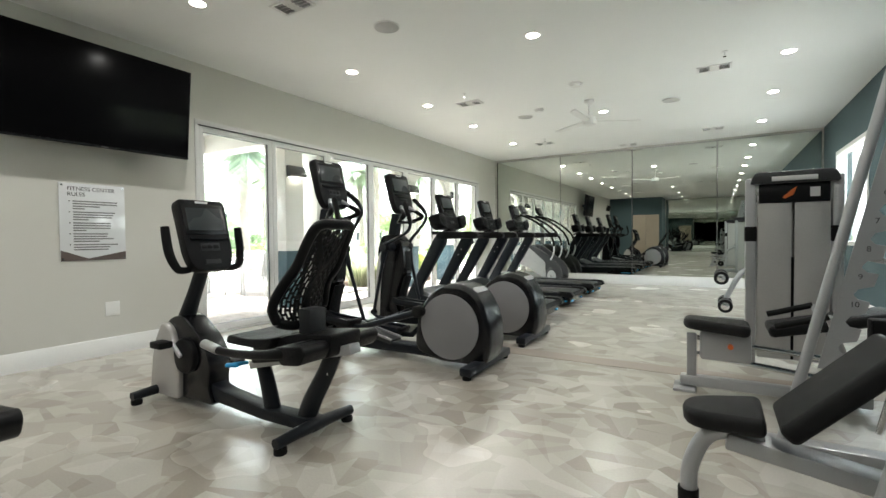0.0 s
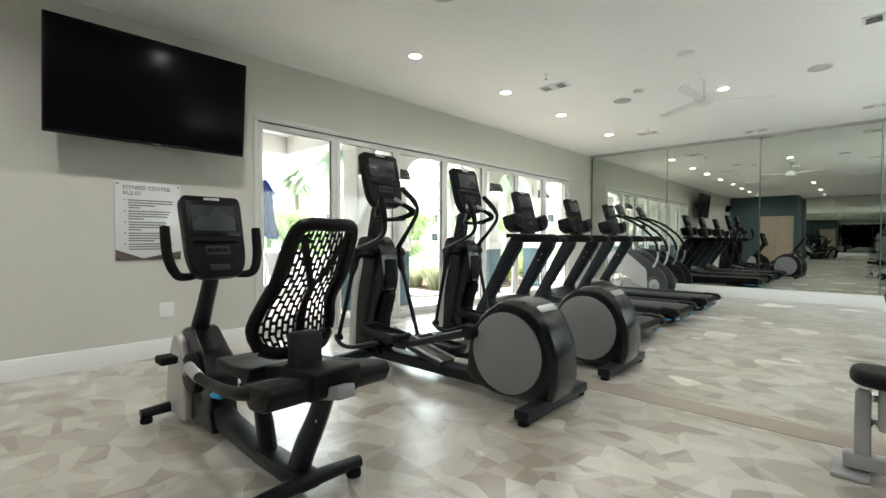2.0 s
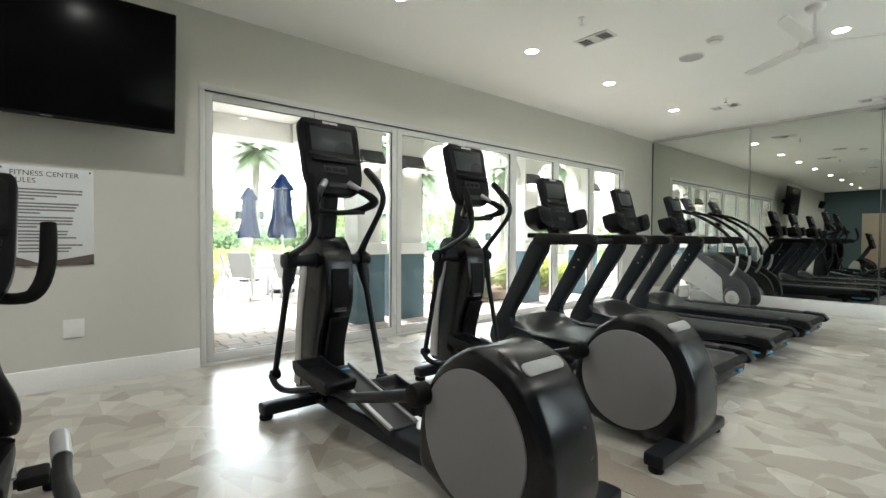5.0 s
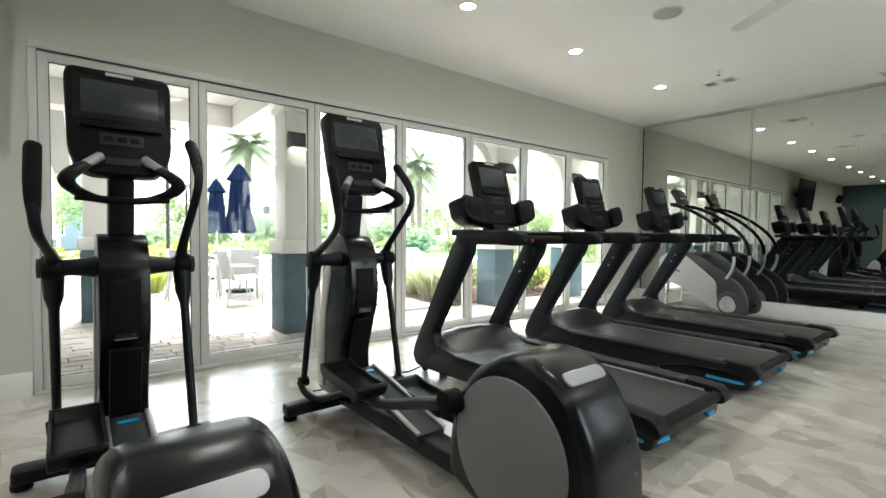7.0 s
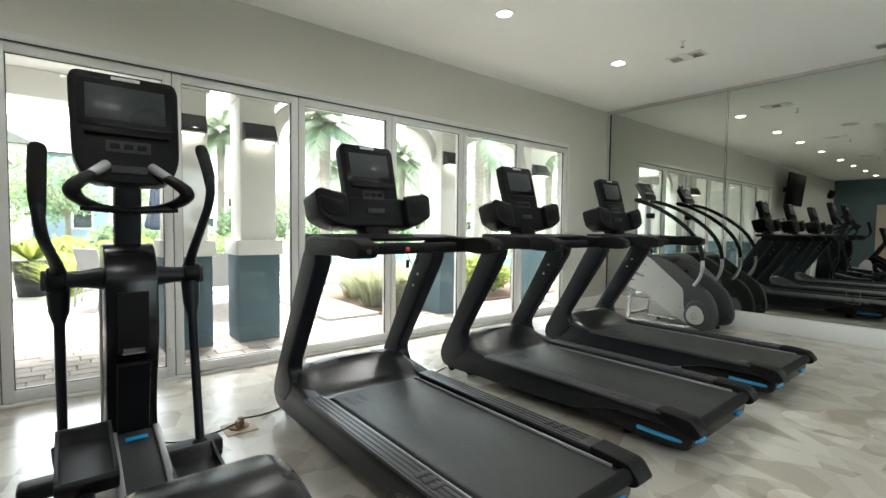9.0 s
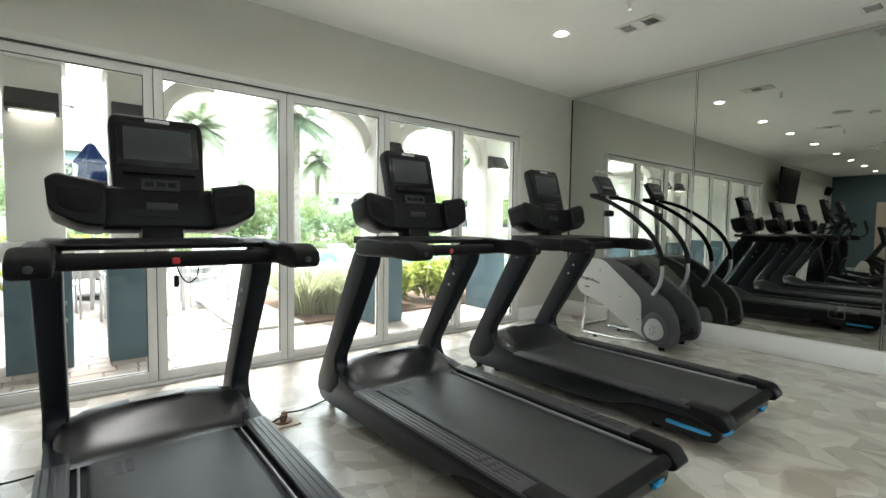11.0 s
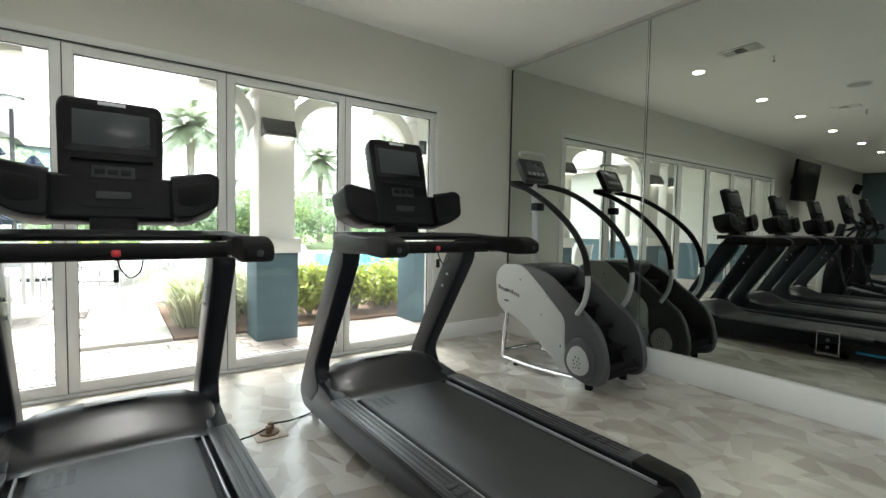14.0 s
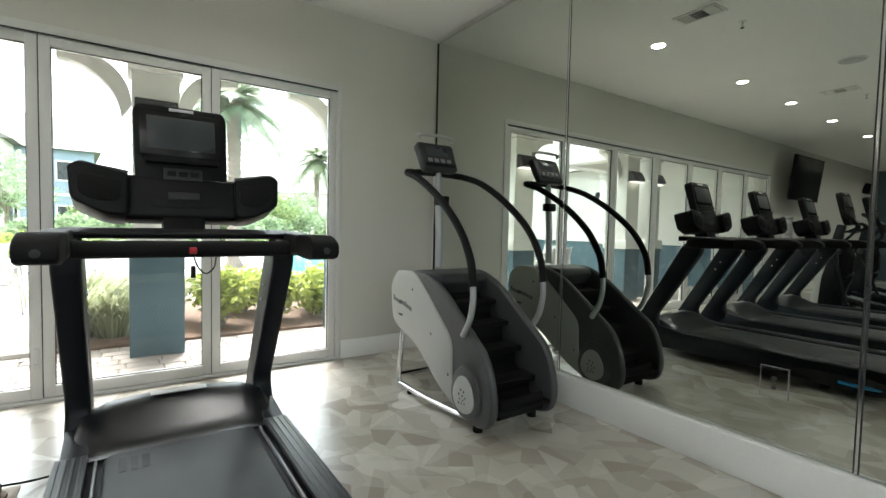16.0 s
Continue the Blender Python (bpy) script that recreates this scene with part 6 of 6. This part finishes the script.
# ---- things on the walls and on the floor ----
def television():
    ob = thing("television", "large black flat television tilted on a wall bracket", "television", pose(-4.47, 2.025, 2.345, 0, 6, 0))
    part("body", B(-0.045, 0.0, -0.755, 0.755, -0.44, 0.44, bevel=0.008), BLACK, ob)
    part("screen", B(-0.001, 0.003, -0.742, 0.742, -0.42, 0.43, bevel=0.001), TVGLASS, ob, "glossy black screen")
    part("bezel_bottom", B(-0.001, 0.006, -0.752, 0.752, -0.438, -0.42, bevel=0.002), BLACK, ob)
    part("badge", B(0.005, 0.0075, -0.03, 0.03, -0.433, -0.427), GREY, ob)
    part("mount_plate", B(-0.075, -0.045, -0.25, 0.25, -0.2, 0.2, bevel=0.004), BLACKMETAL, ob)
    part("mount_arm", B(-0.29, -0.07, -0.08, 0.08, -0.06, 0.06, bevel=0.01), BLACKMETAL, ob)


television()


def rules_sign():
    ob = thing("rules_sign", "glossy white fitness rules board screwed to the wall", "sign", pose(XW + 0.002, 2.025, 0.9))
    part("board", B(0, 0.008, -0.26, 0.26, 0, 0.70, bevel=0.002), ACRYLIC, ob)
    def line(t, size, y, z, nm="lettering"):
        words(t, size, TEXT, Matrix.Translation((0.0085, y, z)) @ Matrix.Rotation(radians(90), 4, "Z") @ Matrix.Rotation(radians(90), 4, "X"), nm, ob)
    line("FITNESS CENTER", 0.05, -0.2, 0.635)
    line("RULES", 0.05, -0.2, 0.585)
    g = random.Random(2)
    z = 0.545
    for k in range(19):
        b = bmesh.new()
        w = g.uniform(0.2, 0.36) if k % 4 != 3 else g.uniform(0.08, 0.2)
        box(b, 0.0082, 0.009, -0.16, -0.16 + w, z - 0.011, z)
        part("text_bar", b, GREYTEXT, ob)
        if k % 4 == 0:
            part("bullet", B(0.0082, 0.009, -0.19, -0.18, z - 0.011, z), TEXT, ob)
        z -= 0.0225 + (0.008 if k % 4 == 3 else 0)
    t = bmesh.new()
    f = t.faces.new([t.verts.new((0.0086, a, b)) for a, b in ((-0.258, 0.002), (0.258, 0.002), (0.258, 0.08), (-0.05, 0.02), (-0.258, 0.1))])
    part("brown_border", t, BROWN, ob, "dark brown angled border")
    for y in (-0.24, 0.24):
        for z in (0.02, 0.68):
            part("screw", D((0.009, y, z), "x", 0.007, 0.006, sides=12), CHROME, ob)


rules_sign()
plate = thing("wall_plate", "blank square white wall plate low on the wall", "wall plate", pose(XW + 0.001, 2.16, 0.435))
part("plate", B(0, 0.007, -0.062, 0.062, -0.067, 0.067, bevel=0.003), WHITE, plate)
for z in (-0.04, 0.04):
    part("screw", D((0.0075, 0, z), "x", 0.004, 0.002, sides=8), WHITE, plate)

speaker_box = thing("wall_speaker", "small dark wall loudspeaker near the ceiling corner", "loudspeaker", pose(XW + 0.09, -2.9, 2.5, 0, 20, 0))
part("cabinet", B(-0.08, 0.08, -0.09, 0.09, -0.14, 0.14, bevel=0.01), BLACK, speaker_box)
part("grille", B(0.078, 0.086, -0.08, 0.08, -0.13, 0.13, bevel=0.003), RUBBER, speaker_box)


# outlet in the mirror
out = thing("mirror_outlet", "clear wall outlet plate set into the mirror", "outlet", pose(-1.757, YN - 0.001, 0.505))
part("plate", B(-0.055, 0.055, -0.004, 0.0, -0.07, 0.07), MIRROR, out)
rim = bmesh.new()
for a, b, c, d in ((-0.058, 0.058, 0.07, 0.073), (-0.058, 0.058, -0.073, -0.07), (-0.058, -0.055, -0.07, 0.07), (0.055, 0.058, -0.07, 0.07)):
    box(rim, a, b, -0.005, 0.0, c, d)
part("plate_rim", rim, GREY, out)
part("socket", D((0.0, -0.008, 0.02), "y", 0.01, 0.003, sides=16), DARKGREY, out)
part("socket", D((0.0, -0.008, -0.025), "y", 0.01, 0.003, sides=16), DARKGREY, out)


# floor power boxes with plugs and cords between the treadmills
def floor_box(x, y):
    ob = thing("floor_outlet", "square brass-plugged floor power outlet with cords", "floor outlet", pose(x, y, 0), group="floor outlets")
    part("plate", B(-0.085, 0.085, -0.085, 0.085, 0.0005, 0.008, bevel=0.003), TAN, ob)
    part("lid", D((0.0, 0.0, 0.012), "z", 0.055, 0.012, bevel=0.003, sides=20), BRASS, ob)
    for dx, dy in ((-0.02, 0.015), (0.025, -0.01)):
        part("plug", B(dx - 0.018, dx + 0.018, dy - 0.016, dy + 0.016, 0.016, 0.06, bevel=0.008), BRASS, ob)
    part("cord", T([(0.025, -0.01, 0.05), (0.05, -0.12, 0.035), (0.0, -0.3, 0.006), (-0.1, -0.45, 0.006), (-0.12, -0.62, 0.01)], 0.005, sides=6), RUBBER, ob)
    part("cord", T([(-0.02, 0.015, 0.05), (-0.05, 0.12, 0.03), (-0.12, 0.22, 0.006), (-0.16, 0.36, 0.012)], 0.005, sides=6), RUBBER, ob)


floor_box(-3.5, 7.96)
floor_box(-3.55, 6.52)
floor_box(-3.55, 5.16)


# ---- strength equipment by the teal wall ----
def bench():
    ob = thing("weight_bench", "adjustable black vinyl bench on a silver frame", "weight bench", pose(0.55, 2.02, 0, 0, 0, 0))
    seat = bmesh.new()
    prism(seat, rounded([(-0.135, -0.1, 0.1), (-0.135, 0.1, 0.1), (0.125, 0.15, 0.04), (0.125, -0.15, 0.04)], steps=6), -0.034, 0.034, bevel=0.027, seg=4, m=pose(-0.345, 0.02, 0.41, 0, -5, 0) @ pose(0, 0, 0, 90, 0, 0))
    part("seat", seat, VINYL, ob, "rounded black vinyl seat pad")
    back = bmesh.new()
    box(back, 0, 0.44, -0.15, 0.15, -0.035, 0.035, bevel=0.026, seg=4, m=pose(-0.17, 0.02, 0.4, 0, -46, 0))
    part("backrest", back, VINYL, ob, "raised black vinyl back pad")
    head = bmesh.new()
    box(head, 0.455, 0.9, -0.15, 0.15, -0.035, 0.035, bevel=0.026, seg=4, m=pose(-0.17, 0.02, 0.4, 0, -46, 0))
    part("head_pad", head, VINYL, ob)
    part("front_leg", T([(-0.22, 0.02, 0.36), (-0.38, 0.02, 0.33), (-0.45, 0.02, 0.2), (-0.46, 0.02, 0.05)], 0.03, sides=12), STEEL, ob, "bent silver front leg")
    part("leg_boot", T([(-0.46, 0.02, 0.1), (-0.46, 0.02, 0.0)], 0.037, smooth=False), RUBBER, ob)
    part("front_bar", T([(-0.46, -0.24, 0.03), (-0.46, 0.28, 0.03)], 0.025, smooth=False), STEEL, ob)
    spine = bmesh.new()
    box(spine, -0.34, 0.75, -0.03, 0.09, -0.03, 0.03, bevel=0.008, m=pose(0.0, 0.0, 0.27, 0, 9, 0))
    part("spine", spine, STEEL, ob)
    part("rear_bar", T([(0.7, -0.28, 0.05), (0.7, 0.3, 0.05)], 0.03, smooth=False), STEEL, ob)
    part("rear_leg", T([(0.7, 0.02, 0.05), (0.66, 0.02, 0.2)], 0.03, smooth=False), STEEL, ob)
    arc = bmesh.new()
    prism(arc, rounded([(0.2, 0.12), (0.3, 0.1), (0.4, 0.35), (0.38, 0.62), (0.32, 0.64), (0.32, 0.38)], 0.02), -0.07, -0.055)
    part("adjusting_plate", arc, STEEL, ob, "silver plate with adjusting notches")
    part("adjusting_handle", T([(0.12, 0.02, 0.33), (0.18, -0.12, 0.36), (0.26, -0.16, 0.34)], 0.012, sides=8), RUBBER, ob)
    return ob


bench()


def smith_rack():
    ob = thing("smith_machine", "silver slanted smith machine with numbered catch plates", "smith machine", pose(0.95, 2.75, 0))
    for y in (0.0, -1.25):
        lean = [(-0.5, y, 0.08), (-0.02, y, 2.25)]
        part("upright", T(lean, 0.023, smooth=False, sides=14), STEEL, ob, "slanted silver upright")
        part("foot_beam", B(-0.62, 0.85, y - 0.05, y + 0.05, 0.02, 0.1, bevel=0.01), STEEL, ob)
        pl = bmesh.new()
        edge_pts = [(-0.365, 0.45), (-0.255, 0.45)]
        for k in range(12):
            z = 0.55 + k * 0.125
            x = -0.255 + (z - 0.45) * 0.218
            edge_pts += [(x - 0.005, z - 0.03), (x - 0.045, z - 0.022), (x - 0.062, z), (x - 0.045, z + 0.026), (x + 0.008, z + 0.04)]
        edge_pts += [(0.105, 2.1), (-0.005, 2.1)]
        prism(pl, edge_pts, y + 0.012, y + 0.018)
        plate = part("catch_plate", pl, STEEL, ob, "silver catch plate with open hooks")
        for k in range(12):
            z = 0.55 + k * 0.125
            x = -0.28 + (z - 0.45) * 0.218
            if 2 <= k <= 9:
                words(str(12 - k), 0.035, TEXT, Matrix.Translation((x - 0.05, y + 0.0115, z - 0.055)) @ Matrix.Rotation(radians(90), 4, "X"), "number", plate)
        part("guide_rod", T([(-0.16, y - 0.03, 0.2), (0.26, y - 0.03, 2.15)], 0.014, smooth=False, sides=10), CHROME, ob, "polished guide rod")
        part("stop_block", B(-0.19, -0.09, y - 0.05, y + 0.035, 0.58, 0.7, bevel=0.01), RUBBER, ob)
        part("top_post", T([(-0.02, y, 2.23), (0.75, y, 2.2), (0.8, y, 0.08)], 0.036, smooth=False), STEEL, ob)
        part("weight_horn", T([(0.78, y, 0.75), (0.78, y - 0.25, 0.77)], 0.022, smooth=False), CHROME, ob)
    part("top_bar", T([(-0.02, 0, 2.25), (-0.02, -1.25, 2.25)], 0.036, smooth=False), STEEL, ob)
    part("barbell", T([(-0.12, 0.45, 0.95), (-0.12, -1.7, 0.95)], 0.014, smooth=False), CHROME, ob)
    return ob


smith_rack()


def weight_tower():
    ob = thing("leg_press_machine", "silver selectorised weight machine with black pads", "weight machine", pose(0.68, 4.5, 0))
    for x in (-0.27, 0.27):
        part("post", B(x - 0.035, x + 0.035, -0.05, 0.05, 0.03, 1.52, bevel=0.012), STEEL, ob, "silver oval post")
        part("post_collar", B(x - 0.04, x + 0.04, -0.055, 0.055, 1.02, 1.14, bevel=0.008), RUBBER, ob)
    part("front_shroud", B(-0.225, -0.01, -0.045, -0.03, 0.1, 1.44, bevel=0.004), SHROUD, ob, "brushed silver shroud")
    part("front_shroud", B(0.01, 0.225, -0.045, -0.03, 0.1, 1.44, bevel=0.004), SHROUD, ob, "brushed silver shroud")
    part("back_shroud", B(-0.225, 0.225, 0.04, 0.055, 0.1, 1.44, bevel=0.004), SHROUD, ob)
    st = part("weight_stack", B(-0.08, 0.08, -0.025, 0.03, 0.1, 0.9, bevel=0.004), RUBBER, ob)
    for x in (-0.03, 0.03):
        part("guide_rod", D((x, 0, 0.8), "z", 0.01, 1.4, sides=10), CHROME, ob)
    cap = P(rounded([(-0.28, 1.47, 0.02), (0.28, 1.47, 0.02), (0.25, 1.56, 0.04), (-0.25, 1.56, 0.04)]), -0.1, 0.1, bevel=0.02, seg=3)
    part("top_cap", cap, DARKGREY, ob, "dark grey moulded top cap")
    part("badge", B(-0.14, 0.14, -0.106, -0.1, 1.485, 1.52, bevel=0.002), PALETEXT, ob, "pale badge bar")
    inst = part("instruction_panel", B(-0.22, 0.22, -0.06, -0.046, 1.32, 1.468, bevel=0.006), BLACK, ob, "black instruction panel")
    fl = bmesh.new()
    prism(fl, [(-0.05, 1.35), (0.0, 1.38), (0.02, 1.44), (-0.01, 1.42), (-0.07, 1.36)], -0.063, -0.0605)
    part("picture", fl, ORANGE, inst, "orange and white exercise diagram")
    part("text_bars", B(0.1, 0.16, -0.0625, -0.0605, 1.36, 1.43), PALETEXT, inst)
    # seat unit in front
    part("floor_beam", B(-0.72, 0.3, -0.86, -0.78, 0.03, 0.1, bevel=0.012), STEEL, ob)
    part("floor_beam", B(0.2, 0.28, -0.8, 0.3, 0.03, 0.1, bevel=0.012), STEEL, ob)
    part("end_plate", B(-0.76, -0.62, -0.93, -0.71, 0.0, 0.02, bevel=0.006), STEEL, ob)
    part("seat_post", B(-0.68, -0.62, -0.85, -0.79, 0.05, 0.4, bevel=0.01), STEEL, ob)
    seat = bmesh.new()
    prism(seat, rounded([(-0.2, -0.11, 0.09), (-0.2, 0.11, 0.09), (0.19, 0.16, 0.06), (0.19, -0.16, 0.06)], steps=6), -0.037, 0.037, bevel=0.029, seg=4, m=pose(-0.5, -0.82, 0.46, 0, 4, 0) @ pose(0, 0, 0, 90, 0, 0))
    part("seat", seat, VINYL, ob, "black vinyl seat pad")
    part("seat_bracket", B(-0.6, -0.3, -0.86, -0.78, 0.22, 0.42, bevel=0.02), STEEL, ob)
    part("pop_pin", D((-0.42, -0.875, 0.33), "y", 0.017, 0.03, sides=14), ORANGE, ob, "orange adjusting pin")
    part("slide_rail", T([(-0.62, -0.82, 0.25), (0.3, -0.6, 0.1)], 0.02, smooth=False), CHROME, ob)
    part("slide_rail", T([(-0.62, -0.76, 0.35), (0.3, -0.5, 0.22)], 0.02, smooth=False), CHROME, ob)
    bk = bmesh.new()
    box(bk, 0, 0.62, -0.16, 0.16, -0.035, 0.035, bevel=0.028, seg=4, m=pose(-0.22, -0.82, 0.46, 0, -13, 0))
    part("back_pad", bk, VINYL, ob, "reclined black vinyl back pad")
    for s in (-1, 1):
        part("grip", T([(-0.2, -0.82 + s * 0.26, 0.52), (0.05, -0.82 + s * 0.26, 0.6)], 0.02, smooth=False), RUBBER, ob)
        part("grip_post", T([(0.05, -0.82 + s * 0.26, 0.6), (0.15, -0.82 + s * 0.1, 0.35)], 0.018, smooth=False), STEEL, ob)
    return ob


weight_tower()


def leg_extension():
    ob = thing("leg_extension_machine", "silver leg machine with round black ankle rollers", "weight machine", pose(0.72, 6.9, 0))
    for x in (-0.1, 0.42):
        part("post", B(x - 0.03, x + 0.03, -0.05, 0.05, 0.03, 1.5, bevel=0.012), STEEL, ob)
    part("shroud", B(-0.07, 0.39, -0.03, 0.03, 0.1, 1.42, bevel=0.006), SHROUD, ob, "brushed silver shroud")
    part("top_cap", B(-0.16, 0.48, -0.09, 0.09, 1.47, 1.55, bevel=0.02), DARKGREY, ob)
    part("panel", B(-0.02, 0.34, -0.045, -0.031, 1.25, 1.44, bevel=0.005), BLACK, ob)
    part("base_beam", B(-0.55, 0.5, -0.5, -0.42, 0.03, 0.1, bevel=0.01), STEEL, ob)
    part("base_beam", B(-0.04, 0.04, -0.5, 0.25, 0.03, 0.1, bevel=0.01), STEEL, ob)
    part("lever", T([(-0.1, -0.46, 0.75), (-0.3, -0.46, 0.62), (-0.46, -0.46, 0.3)], 0.028), STEEL, ob)
    part("frame_arm", T([(0.0, -0.46, 0.08), (-0.08, -0.46, 0.45), (-0.1, -0.46, 0.8)], 0.03), STEEL, ob)
    for x, z in ((-0.5, 0.58), (-0.46, 0.26)):
        for y in (-0.62, -0.32):
            r = part("ankle_roller", T([(x, y - 0.11, z), (x, y + 0.11, z)], 0.075, smooth=False, sides=22), VINYL, ob, "black foam roller")
            part("roller_cap", D((x, y - 0.112, z), "y", 0.045, 0.012, bevel=0.003, sides=20), CHROME, r)
        part("roller_axle", T([(x, -0.72, z), (x, -0.2, z)], 0.014, smooth=False, sides=10), CHROME, ob)
    st = bmesh.new()
    box(st, -0.22, 0.22, -0.17, 0.17, -0.04, 0.04, bevel=0.03, seg=3, m=pose(0.1, -0.46, 0.62, 0, -6, 0))
    part("seat", st, VINYL, ob)
    part("seat_post", B(0.06, 0.14, -0.5, -0.42, 0.08, 0.6, bevel=0.01), STEEL, ob)
    part("side_handle", T([(0.1, -0.66, 0.55), (0.25, -0.68, 0.75), (0.2, -0.68, 0.86)], 0.018), RUBBER, ob)
    return ob


leg_extension()
